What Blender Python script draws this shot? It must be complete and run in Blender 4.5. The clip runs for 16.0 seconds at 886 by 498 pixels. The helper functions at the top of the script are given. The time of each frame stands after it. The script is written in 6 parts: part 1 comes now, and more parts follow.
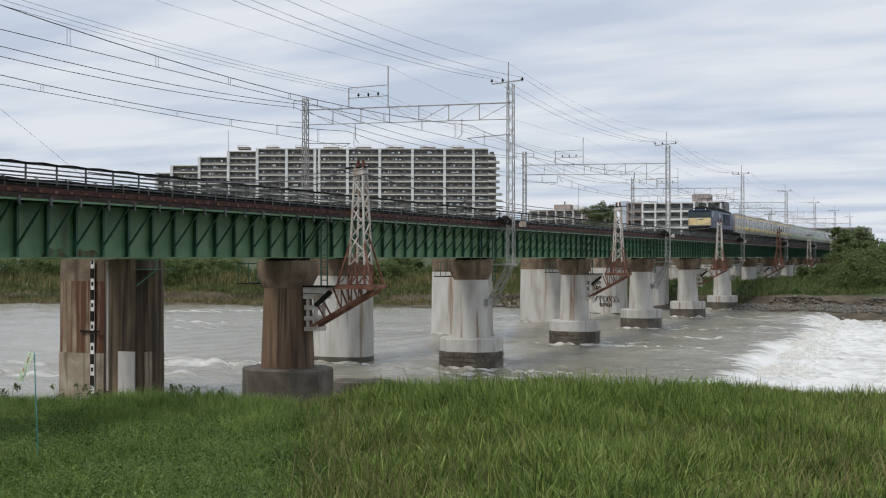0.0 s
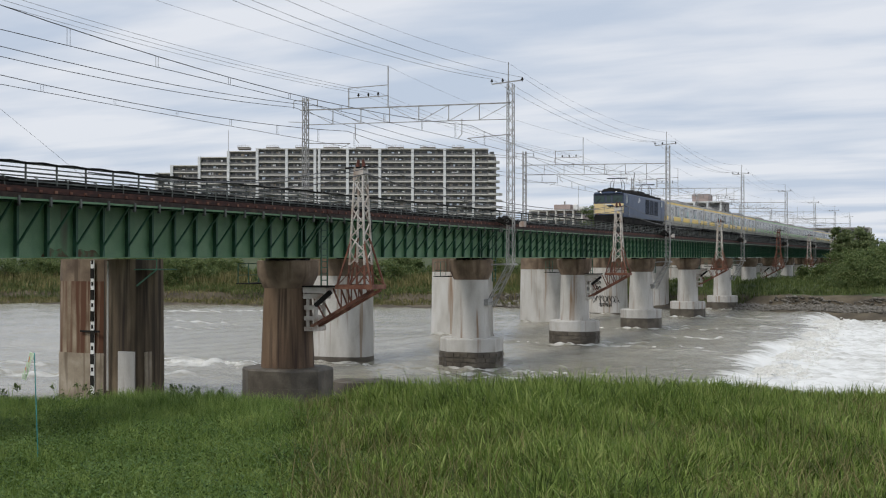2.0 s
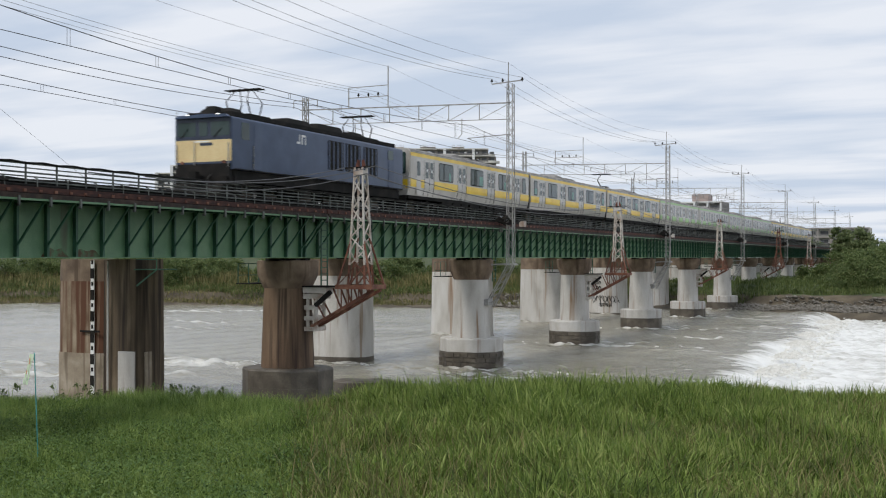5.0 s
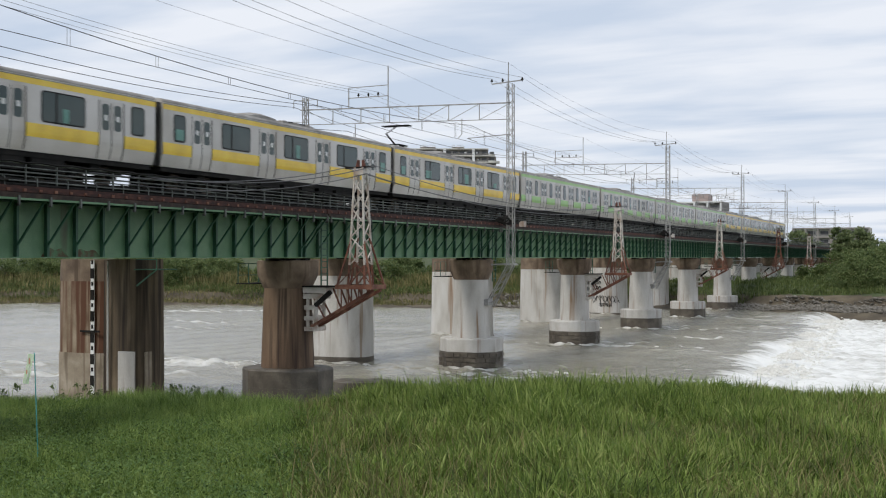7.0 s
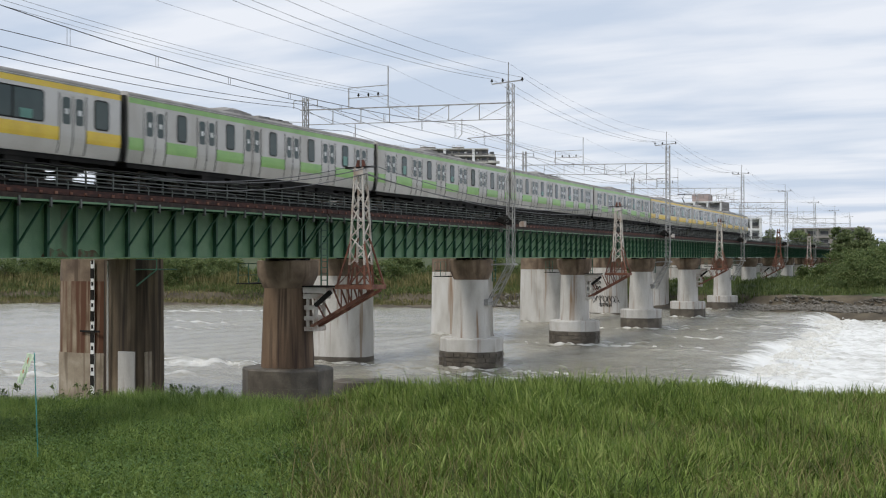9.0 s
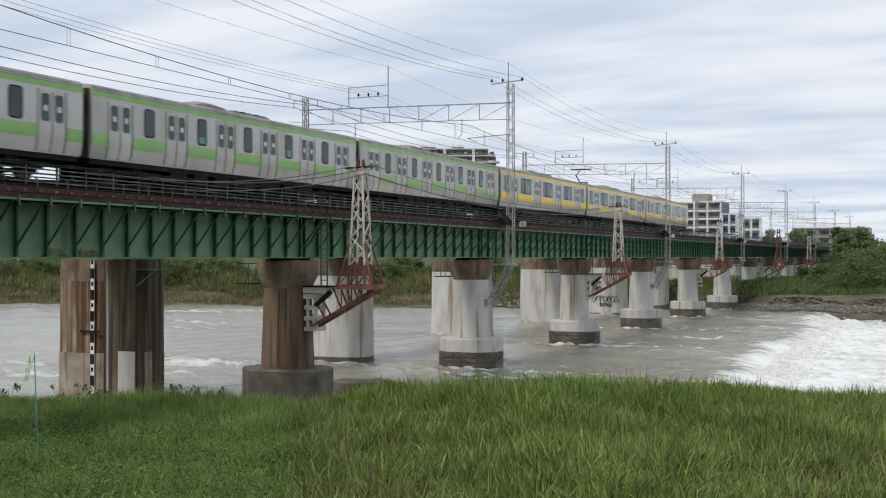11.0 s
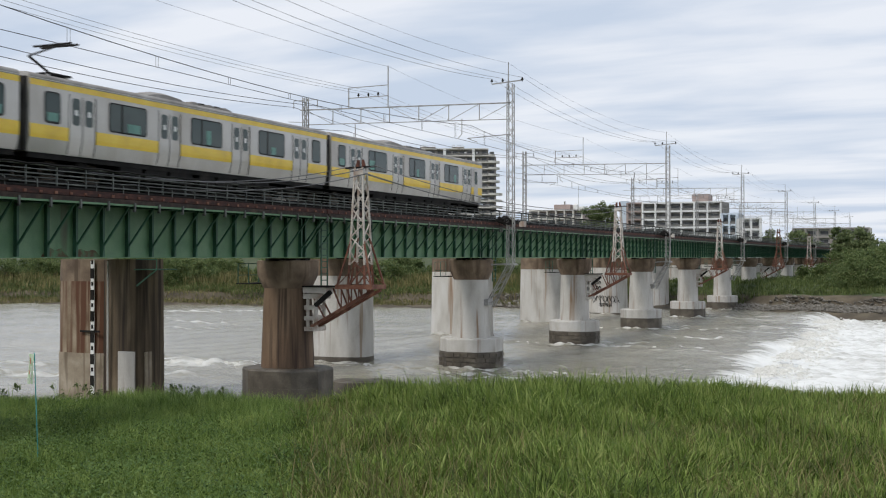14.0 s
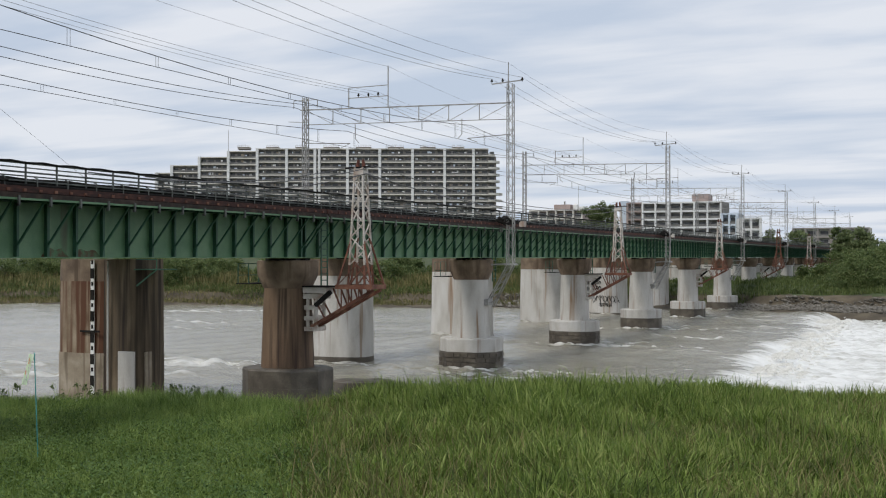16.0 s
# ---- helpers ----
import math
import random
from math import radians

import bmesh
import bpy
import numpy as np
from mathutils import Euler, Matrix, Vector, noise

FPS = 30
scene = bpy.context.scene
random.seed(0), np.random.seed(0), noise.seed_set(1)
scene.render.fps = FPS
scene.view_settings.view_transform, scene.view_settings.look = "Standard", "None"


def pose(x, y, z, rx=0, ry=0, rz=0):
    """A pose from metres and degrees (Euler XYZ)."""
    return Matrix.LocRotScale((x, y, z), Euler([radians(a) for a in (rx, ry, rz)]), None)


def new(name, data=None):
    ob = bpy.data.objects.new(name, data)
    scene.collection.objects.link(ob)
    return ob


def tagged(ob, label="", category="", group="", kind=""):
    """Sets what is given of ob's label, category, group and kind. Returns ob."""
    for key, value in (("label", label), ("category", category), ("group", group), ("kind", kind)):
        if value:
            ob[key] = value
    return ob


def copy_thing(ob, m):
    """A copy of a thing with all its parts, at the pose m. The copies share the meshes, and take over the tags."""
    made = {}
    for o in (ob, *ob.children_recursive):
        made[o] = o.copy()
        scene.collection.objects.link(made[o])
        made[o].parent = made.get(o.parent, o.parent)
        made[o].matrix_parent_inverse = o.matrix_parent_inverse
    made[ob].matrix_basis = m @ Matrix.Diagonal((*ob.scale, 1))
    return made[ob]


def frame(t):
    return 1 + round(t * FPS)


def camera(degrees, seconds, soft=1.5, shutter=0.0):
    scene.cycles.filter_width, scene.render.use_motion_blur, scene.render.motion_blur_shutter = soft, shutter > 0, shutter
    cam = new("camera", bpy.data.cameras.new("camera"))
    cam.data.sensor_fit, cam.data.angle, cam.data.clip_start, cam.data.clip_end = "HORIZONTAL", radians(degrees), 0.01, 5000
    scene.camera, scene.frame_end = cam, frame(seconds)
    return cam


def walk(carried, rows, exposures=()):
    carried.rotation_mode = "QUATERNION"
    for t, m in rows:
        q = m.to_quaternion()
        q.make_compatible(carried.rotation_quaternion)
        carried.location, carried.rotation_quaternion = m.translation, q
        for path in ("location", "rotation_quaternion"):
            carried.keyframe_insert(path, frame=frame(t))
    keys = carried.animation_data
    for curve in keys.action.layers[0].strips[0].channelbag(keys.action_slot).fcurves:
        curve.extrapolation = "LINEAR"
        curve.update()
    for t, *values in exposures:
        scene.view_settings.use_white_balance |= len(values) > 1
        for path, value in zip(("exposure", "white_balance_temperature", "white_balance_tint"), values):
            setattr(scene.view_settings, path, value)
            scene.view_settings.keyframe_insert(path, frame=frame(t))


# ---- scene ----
cam = camera(41.43, 16.0, soft=1.1, shutter=0.25)
EYE = 6.8
HEAD = 23.49
walk(cam, [(0.0, pose(0, 0, EYE, 90.41, 0, HEAD)), (16.0, pose(0, 0, EYE, 90.41, 0, HEAD))],
     exposures=[(0.0, -0.02), (3.0, 0.0), (4.5, 0.06), (6.5, 0.13), (13.0, 0.13), (14.5, 0.09), (16.0, 0.0)])

# ---- sky and light ----
SUN_EL, SUN_AZ = 52.0, 200.0
world = bpy.data.worlds.new("overcast_sky")
scene.world = world
world.use_nodes = True
wn, wl = world.node_tree.nodes, world.node_tree.links
wn.clear()


def wnode(kind, **kw):
    n = wn.new(kind)
    for k, v in kw.items():
        n.inputs[k].default_value = v
    return n


def build_sky():
    out = wn.new("ShaderNodeOutputWorld")
    bg = wn.new("ShaderNodeBackground")
    sky = wn.new("ShaderNodeTexSky")
    sky.sky_type = "NISHITA"
    sky.sun_disc = False
    sky.sun_elevation = radians(SUN_EL)
    sky.sun_rotation = radians(SUN_AZ)
    co = wn.new("ShaderNodeTexCoord")
    # flatten the clouds onto a high layer, so that they crowd towards the horizon
    sep = wn.new("ShaderNodeSeparateXYZ")
    wl.new(co.outputs["Generated"], sep.inputs[0])
    zc = wn.new("ShaderNodeMath")
    zc.operation = "MAXIMUM"
    zc.inputs[1].default_value = 0.0
    wl.new(sep.outputs[2], zc.inputs[0])
    za = wn.new("ShaderNodeMath")
    za.operation = "ADD"
    za.inputs[1].default_value = 0.10
    wl.new(zc.outputs[0], za.inputs[0])
    comb = wn.new("ShaderNodeCombineXYZ")
    for i in (0, 1):
        d = wn.new("ShaderNodeMath")
        d.operation = "DIVIDE"
        wl.new(sep.outputs[i], d.inputs[0])
        wl.new(za.outputs[0], d.inputs[1])
        wl.new(d.outputs[0], comb.inputs[i])
    mp = wn.new("ShaderNodeMapping")
    mp.inputs["Rotation"].default_value = (0, 0, radians(-HEAD))
    mp.inputs["Scale"].default_value = (0.42, 0.95, 1.0)
    wl.new(comb.outputs[0], mp.inputs[0])
    n1 = wnode("ShaderNodeTexNoise", Scale=2.1, Detail=7.0, Roughness=0.5, Distortion=0.2)
    wl.new(mp.outputs[0], n1.inputs["Vector"])
    n2 = wnode("ShaderNodeTexNoise", Scale=0.55, Detail=4.0, Roughness=0.5)
    wl.new(mp.outputs[0], n2.inputs["Vector"])
    r1 = wn.new("ShaderNodeValToRGB")
    r1.color_ramp.elements[0].position, r1.color_ramp.elements[1].position = 0.36, 0.60
    r1.color_ramp.elements[0].color = (5.05, 5.8, 7.0, 1)
    r1.color_ramp.elements[1].color = (7.3, 7.6, 8.2, 1)
    wl.new(n1.outputs[0], r1.inputs[0])
    r2 = wn.new("ShaderNodeValToRGB")
    r2.color_ramp.elements[0].position, r2.color_ramp.elements[1].position = 0.30, 0.72
    r2.color_ramp.elements[0].color = (0.45, 0.45, 0.45, 1)
    r2.color_ramp.elements[1].color = (0.97, 0.97, 0.97, 1)
    wl.new(n2.outputs[0], r2.inputs[0])
    mix = wn.new("ShaderNodeMixRGB")
    wl.new(r2.outputs[0], mix.inputs[0])
    wl.new(sky.outputs[0], mix.inputs[1])
    wl.new(r1.outputs[0], mix.inputs[2])
    cover = wn.new("ShaderNodeMixRGB")
    cover.inputs[0].default_value = 0.86
    wl.new(mix.outputs[0], cover.inputs[1])
    wl.new(r1.outputs[0], cover.inputs[2])
    wl.new(cover.outputs[0], bg.inputs[0])
    bg.inputs[1].default_value = 0.106
    wl.new(bg.outputs[0], out.inputs[0])


build_sky()
sun = new("sun", bpy.data.lights.new("sun", "SUN"))
sun.data.energy = 1.75
sun.data.angle = radians(14)
sun.data.color = (1.0, 0.96, 0.9)
sun.matrix_world = pose(0, 0, 60, 90 - SUN_EL, 0, 180 - SUN_AZ)

# ---- materials ----
def material(name, base, dark, light, scale=(1, 1, 1), rough=0.7, metal=0.0, bump=0.15, fine=30.0, coarse=1.2, streak=None, rand=0.0, spec=0.5, amount=1.0, fineamt=0.35, local=False):
    m = bpy.data.materials.new(name)
    m.use_nodes = True
    nt = m.node_tree
    N, L = nt.nodes, nt.links
    b = N["Principled BSDF"]
    b.inputs["Roughness"].default_value = rough
    b.inputs["Metallic"].default_value = metal
    b.inputs["Specular IOR Level"].default_value = spec
    co = N.new("ShaderNodeTexCoord")
    geo = N.new("ShaderNodeNewGeometry")
    where = co.outputs["Object"] if local else geo.outputs["Position"]
    mp = N.new("ShaderNodeMapping")
    mp.inputs["Scale"].default_value = scale
    L.new(where, mp.inputs[0])
    n1 = N.new("ShaderNodeTexNoise")
    n1.inputs["Scale"].default_value, n1.inputs["Detail"].default_value = coarse, 6
    n2 = N.new("ShaderNodeTexNoise")
    n2.inputs["Scale"].default_value, n2.inputs["Detail"].default_value = fine, 4
    L.new(mp.outputs[0], n1.inputs["Vector"])
    L.new(where, n2.inputs["Vector"])
    r = N.new("ShaderNodeValToRGB")
    e = r.color_ramp.elements
    e[0].position, e[1].position = 0.5 - 0.22 / amount, 0.5 + 0.22 / amount
    e[0].color, e[1].color = (*dark, 1), (*light, 1)
    mid = e.new(0.5)
    mid.color = (*base, 1)
    L.new(n1.outputs[0], r.inputs[0])
    col = r.outputs[0]
    mx = N.new("ShaderNodeMixRGB")
    mx.blend_type = "OVERLAY"
    mx.inputs[0].default_value = fineamt
    L.new(col, mx.inputs[1])
    L.new(n2.outputs[0], mx.inputs[2])
    col = mx.outputs[0]
    if streak:
        # long stains that run down the face
        colour, lo, hi, freq, seed = streak
        ms = N.new("ShaderNodeMapping")
        ms.inputs["Scale"].default_value = (freq, freq, 0.12)
        ms.inputs["Location"].default_value = (seed, seed * 1.7, 0)
        L.new(where, ms.inputs[0])
        ns = N.new("ShaderNodeTexNoise")
        ns.inputs["Scale"].default_value, ns.inputs["Detail"].default_value = 1.0, 5
        L.new(ms.outputs[0], ns.inputs["Vector"])
        rs = N.new("ShaderNodeValToRGB")
        rs.color_ramp.elements[0].position, rs.color_ramp.elements[1].position = lo, hi
        L.new(ns.outputs[0], rs.inputs[0])
        m2 = N.new("ShaderNodeMixRGB")
        L.new(rs.outputs[0], m2.inputs[0])
        L.new(col, m2.inputs[1])
        m2.inputs[2].default_value = (*colour, 1)
        col = m2.outputs[0]
    if rand:
        oi = N.new("ShaderNodeObjectInfo")
        ad = N.new("ShaderNodeMath")
        ad.operation = "MULTIPLY_ADD"
        ad.inputs[1].default_value, ad.inputs[2].default_value = 2 * rand, 1 - rand
        L.new(oi.outputs["Random"], ad.inputs[0])
        hs = N.new("ShaderNodeHueSaturation")
        L.new(ad.outputs[0], hs.inputs["Value"])
        L.new(col, hs.inputs["Color"])
        col = hs.outputs[0]
    L.new(col, b.inputs["Base Color"])
    if bump:
        bp = N.new("ShaderNodeBump")
        bp.inputs["Strength"].default_value, bp.inputs["Distance"].default_value = bump, 0.02
        L.new(n2.outputs[0], bp.inputs["Height"])
        L.new(bp.outputs[0], b.inputs["Normal"])
    return m


def leafy(name, dark, mid, light, rough=0.6, trans=0.25):
    """Foliage: each blade or leaf takes a tone of its own."""
    m = bpy.data.materials.new(name)
    m.use_nodes = True
    nt = m.node_tree
    N, L = nt.nodes, nt.links
    b = N["Principled BSDF"]
    b.inputs["Roughness"].default_value = rough
    b.inputs["Specular IOR Level"].default_value = 0.25
    geo = N.new("ShaderNodeNewGeometry")
    n1 = N.new("ShaderNodeTexNoise")
    n1.inputs["Scale"].default_value, n1.inputs["Detail"].default_value = 0.6, 5
    L.new(geo.outputs["Position"], n1.inputs["Vector"])
    ad = N.new("ShaderNodeMath")
    ad.operation = "MULTIPLY_ADD"
    ad.inputs[1].default_value = 0.6
    L.new(geo.outputs["Random Per Island"], ad.inputs[0])
    sb = N.new("ShaderNodeMath")
    sb.operation = "MULTIPLY_ADD"
    sb.inputs[1].default_value, sb.inputs[2].default_value = 1.0, -0.30
    L.new(n1.outputs[0], sb.inputs[0])
    L.new(sb.outputs[0], ad.inputs[2])
    r = N.new("ShaderNodeValToRGB")
    e = r.color_ramp.elements
    e[0].position, e[1].position = 0.1, 0.95
    e[0].color, e[1].color = (*dark, 1), (*light, 1)
    md = e.new(0.5)
    md.color = (*mid, 1)
    L.new(ad.outputs[0], r.inputs[0])
    L.new(r.outputs[0], b.inputs["Base Color"])
    out = N["Material Output"]
    tr = N.new("ShaderNodeBsdfTranslucent")
    L.new(r.outputs[0], tr.inputs[0])
    ms = N.new("ShaderNodeMixShader")
    ms.inputs[0].default_value = trans
    L.new(b.outputs[0], ms.inputs[1])
    L.new(tr.outputs[0], ms.inputs[2])
    L.new(ms.outputs[0], out.inputs[0])
    return m


def glassy(name, colour, rough=0.08, local=False):
    m = bpy.data.materials.new(name)
    m.use_nodes = True
    N, L = m.node_tree.nodes, m.node_tree.links
    b = N["Principled BSDF"]
    n = N.new("ShaderNodeTexNoise")
    n.inputs["Scale"].default_value = 0.8
    geo = N.new("ShaderNodeTexCoord") if local else N.new("ShaderNodeNewGeometry")
    L.new(geo.outputs["Object" if local else "Position"], n.inputs["Vector"])
    r = N.new("ShaderNodeValToRGB")
    r.color_ramp.elements[0].color = (*[c * 0.6 for c in colour], 1)
    r.color_ramp.elements[1].color = (*[min(1, c * 1.5) for c in colour], 1)
    L.new(n.outputs[0], r.inputs[0])
    L.new(r.outputs[0], b.inputs["Base Color"])
    b.inputs["Roughness"].default_value = rough
    b.inputs["IOR"].default_value = 1.5
    return m


CONC = material("pale_concrete", (0.50, 0.48, 0.445), (0.37, 0.345, 0.31), (0.57, 0.555, 0.53), streak=((0.23, 0.14, 0.075), 0.57, 0.74, 2.6, 3.0), scale=(1, 1, 0.3), rough=0.85, rand=0.08)
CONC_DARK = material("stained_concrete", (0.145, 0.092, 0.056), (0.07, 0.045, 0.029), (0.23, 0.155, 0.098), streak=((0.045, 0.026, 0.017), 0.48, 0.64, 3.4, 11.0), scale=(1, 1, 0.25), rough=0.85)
CONC_OLD = material("rust_streaked_concrete", (0.27, 0.212, 0.145), (0.15, 0.108, 0.068), (0.36, 0.30, 0.215), streak=((0.105, 0.043, 0.021), 0.39, 0.56, 3.2, 5.0), scale=(1, 1, 0.5), coarse=1.6, fine=14, fineamt=0.25, rough=0.85)
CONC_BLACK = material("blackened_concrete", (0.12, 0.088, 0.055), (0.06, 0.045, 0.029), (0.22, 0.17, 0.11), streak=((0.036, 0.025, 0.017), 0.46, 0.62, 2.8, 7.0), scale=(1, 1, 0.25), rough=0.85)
CAP = material("brown_pier_cap", (0.165, 0.118, 0.08), (0.095, 0.066, 0.045), (0.26, 0.195, 0.135), streak=((0.07, 0.045, 0.028), 0.52, 0.68, 2.0, 8.0), rough=0.85)
WET = material("wet_footing_stone", (0.09, 0.075, 0.057), (0.045, 0.038, 0.029), (0.15, 0.128, 0.10), rough=0.55, fine=12, bump=0.5)
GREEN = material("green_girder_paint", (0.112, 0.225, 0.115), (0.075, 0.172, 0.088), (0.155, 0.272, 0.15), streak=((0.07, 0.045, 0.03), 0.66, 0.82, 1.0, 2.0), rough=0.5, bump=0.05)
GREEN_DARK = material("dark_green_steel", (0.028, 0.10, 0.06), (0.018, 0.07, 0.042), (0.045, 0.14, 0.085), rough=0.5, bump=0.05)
RUST = material("rusty_steel", (0.105, 0.036, 0.023), (0.045, 0.018, 0.012), (0.18, 0.07, 0.045), rough=0.85, coarse=2.5)
TROUGH = material("grimy_red_cable_trough", (0.052, 0.019, 0.014), (0.022, 0.011, 0.009), (0.10, 0.036, 0.024), rough=0.85, coarse=3.0, scale=(1, 1, 3))
STAIN = material("rust_bleeding_through_paint", (0.10, 0.085, 0.042), (0.085, 0.042, 0.02), (0.085, 0.19, 0.092), rough=0.7, coarse=3.2, amount=1.6)
RUSTRED = material("red_oxide_steel", (0.16, 0.062, 0.038), (0.085, 0.034, 0.024), (0.28, 0.14, 0.09), rough=0.8, coarse=2.0)
STEEL = material("galvanised_steel", (0.33, 0.325, 0.315), (0.2, 0.185, 0.17), (0.45, 0.445, 0.435), rough=0.55, metal=0.25, coarse=2.0)
OLDSTEEL = material("weathered_white_steel", (0.50, 0.46, 0.415), (0.30, 0.21, 0.155), (0.60, 0.57, 0.53), rough=0.7, coarse=1.6)
PIPE = material("grey_handrail_pipe", (0.10, 0.108, 0.098), (0.04, 0.042, 0.038), (0.19, 0.2, 0.185), rough=0.6, coarse=2.0)
DARK = material("grimy_black_steel", (0.016, 0.015, 0.014), (0.009, 0.009, 0.008), (0.032, 0.029, 0.025), rough=0.8, spec=0.15)
WIRE = material("dark_wire", (0.085, 0.085, 0.09), (0.06, 0.06, 0.06), (0.12, 0.12, 0.12), rough=0.5, bump=0)
SLEEPER = material("brown_sleeper_timber", (0.034, 0.023, 0.018), (0.018, 0.013, 0.011), (0.066, 0.043, 0.032), rough=0.9, coarse=3)
RAIL = material("rail_steel", (0.12, 0.09, 0.07), (0.07, 0.045, 0.035), (0.2, 0.16, 0.13), rough=0.5, metal=0.4)
BODY = material("brushed_stainless_body", (0.50, 0.475, 0.44), (0.43, 0.40, 0.36), (0.56, 0.535, 0.50), streak=((0.30, 0.255, 0.20), 0.55, 0.85, 0.9, 4.0), rough=0.3, metal=0.2, fine=60, bump=0.02, coarse=0.6, spec=0.7, local=True)
ROOF = material("grey_roof_coating", (0.27, 0.255, 0.235), (0.17, 0.16, 0.145), (0.35, 0.335, 0.315), rough=0.8, local=True)
YELLOW = material("yellow_band", (0.80, 0.54, 0.03), (0.70, 0.46, 0.025), (0.84, 0.60, 0.05), rough=0.3, spec=0.7, bump=0, local=True)
LIME = material("lime_green_band", (0.26, 0.48, 0.13), (0.21, 0.42, 0.11), (0.31, 0.53, 0.16), rough=0.3, spec=0.7, bump=0, local=True)
BLUE = material("blue_locomotive_paint", (0.046, 0.07, 0.128), (0.036, 0.056, 0.104), (0.058, 0.086, 0.15), rough=0.45, bump=0.02, local=True)
BLUE_DARK = material("dark_blue_locomotive_paint", (0.032, 0.042, 0.07), (0.024, 0.032, 0.055), (0.042, 0.055, 0.09), rough=0.4, bump=0.02, local=True)
CREAM = material("cream_front_paint", (0.72, 0.56, 0.29), (0.62, 0.47, 0.24), (0.78, 0.62, 0.34), rough=0.5, bump=0.02, local=True)
WHITE = material("white_paint", (0.74, 0.74, 0.72), (0.62, 0.62, 0.6), (0.8, 0.8, 0.78), rough=0.6, bump=0.02)
GLASS = glassy("dark_train_glass", (0.028, 0.05, 0.046), local=True)
BLIND = material("pale_green_blind", (0.10, 0.26, 0.21), (0.07, 0.2, 0.16), (0.14, 0.31, 0.26), rough=0.3, local=True)
LAMP = material("headlight_lens", (0.7, 0.7, 0.66), (0.5, 0.5, 0.45), (0.8, 0.8, 0.8), rough=0.2, bump=0)
LIT = material("lit_headlight_lens", (0.8, 0.8, 0.76), (0.7, 0.7, 0.66), (0.85, 0.85, 0.82), rough=0.2, bump=0)
LIT.node_tree.nodes["Principled BSDF"].inputs["Emission Color"].default_value = (1.0, 0.96, 0.88, 1)
LIT.node_tree.nodes["Principled BSDF"].inputs["Emission Strength"].default_value = 1.8
RUBBER = material("dark_gangway_rubber", (0.03, 0.027, 0.025), (0.018, 0.017, 0.016), (0.05, 0.045, 0.04), rough=0.8, local=True)
EARTH = material("muddy_bank_soil", (0.085, 0.068, 0.045), (0.045, 0.037, 0.026), (0.14, 0.115, 0.078), rough=0.95, coarse=0.4, fine=6, bump=0.6)
SOIL = material("grassy_ground", (0.05, 0.07, 0.022), (0.03, 0.04, 0.015), (0.09, 0.10, 0.04), rough=0.95, coarse=0.4, fine=8, bump=0.5)
STONE = material("pale_river_stone", (0.185, 0.168, 0.14), (0.10, 0.09, 0.073), (0.30, 0.28, 0.245), rough=0.9, rand=0.3, coarse=2)
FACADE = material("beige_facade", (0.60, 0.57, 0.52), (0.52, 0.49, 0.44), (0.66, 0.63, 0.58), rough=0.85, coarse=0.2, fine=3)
# Grey for plain walls; behind balconies it paints the shade of the recess.
FACADE_SHADE = material("grey_wall_and_recess_shade", (0.27, 0.25, 0.23), (0.19, 0.18, 0.165), (0.34, 0.32, 0.295), rough=0.85, coarse=0.3, fine=3)
FACADE_WHITE = material("white_facade", (0.68, 0.68, 0.67), (0.6, 0.6, 0.59), (0.74, 0.74, 0.73), rough=0.8, coarse=0.2, fine=3)
FACADE_PINK = material("pinkish_brown_tile_wall", (0.34, 0.27, 0.245), (0.28, 0.22, 0.2), (0.39, 0.31, 0.28), rough=0.85, coarse=0.3, fine=3)
FACADE_BLUE = material("pale_blue_facade", (0.52, 0.58, 0.65), (0.45, 0.52, 0.6), (0.58, 0.63, 0.69), rough=0.8, coarse=0.3, fine=3)
# Railing grey, set darker to carry the shade of the balconies.
FACADE_RAIL = material("grey_railing_with_balcony_shade", (0.155, 0.15, 0.14), (0.10, 0.10, 0.095), (0.23, 0.22, 0.21), rough=0.6, coarse=0.3, fine=3)
WINDOW = glassy("building_window_glass", (0.075, 0.078, 0.08), 0.2)
TAN = material("tan_repaired_concrete", (0.30, 0.25, 0.185), (0.2, 0.16, 0.115), (0.40, 0.345, 0.27), streak=((0.12, 0.09, 0.06), 0.54, 0.66, 2.4, 1.0), rough=0.85)
FOAM = material("white_foam", (0.64, 0.63, 0.59), (0.52, 0.51, 0.47), (0.74, 0.735, 0.70), rough=0.6, coarse=2, bump=0.5, fine=8, local=True)
FLAG = material("pale_green_pennant_cloth", (0.62, 0.76, 0.54), (0.5, 0.66, 0.43), (0.72, 0.8, 0.66), rough=0.9, coarse=4, local=True)
FLAGRED = material("orange_printed_cloth", (0.55, 0.2, 0.1), (0.45, 0.16, 0.08), (0.6, 0.25, 0.14), rough=0.9, coarse=4, local=True)
TEAL = material("teal_plastic_stake", (0.05, 0.28, 0.27), (0.03, 0.2, 0.2), (0.08, 0.34, 0.32), rough=0.5, coarse=4)
GRASS = leafy("tall_grass_blades", (0.026, 0.046, 0.010), (0.138, 0.212, 0.037), (0.37, 0.415, 0.135))
WEED = leafy("short_weeds", (0.06, 0.11, 0.024), (0.165, 0.25, 0.055), (0.36, 0.44, 0.14))
WEEDLEAF = leafy("broad_weed_leaves", (0.03, 0.058, 0.015), (0.085, 0.15, 0.038), (0.2, 0.27, 0.085))
BANK = leafy("far_bank_grass", (0.04, 0.062, 0.02), (0.105, 0.145, 0.042), (0.21, 0.235, 0.09))
TREE = leafy("town_tree_leaves", (0.07, 0.105, 0.045), (0.15, 0.19, 0.08), (0.27, 0.30, 0.145), trans=0.4)
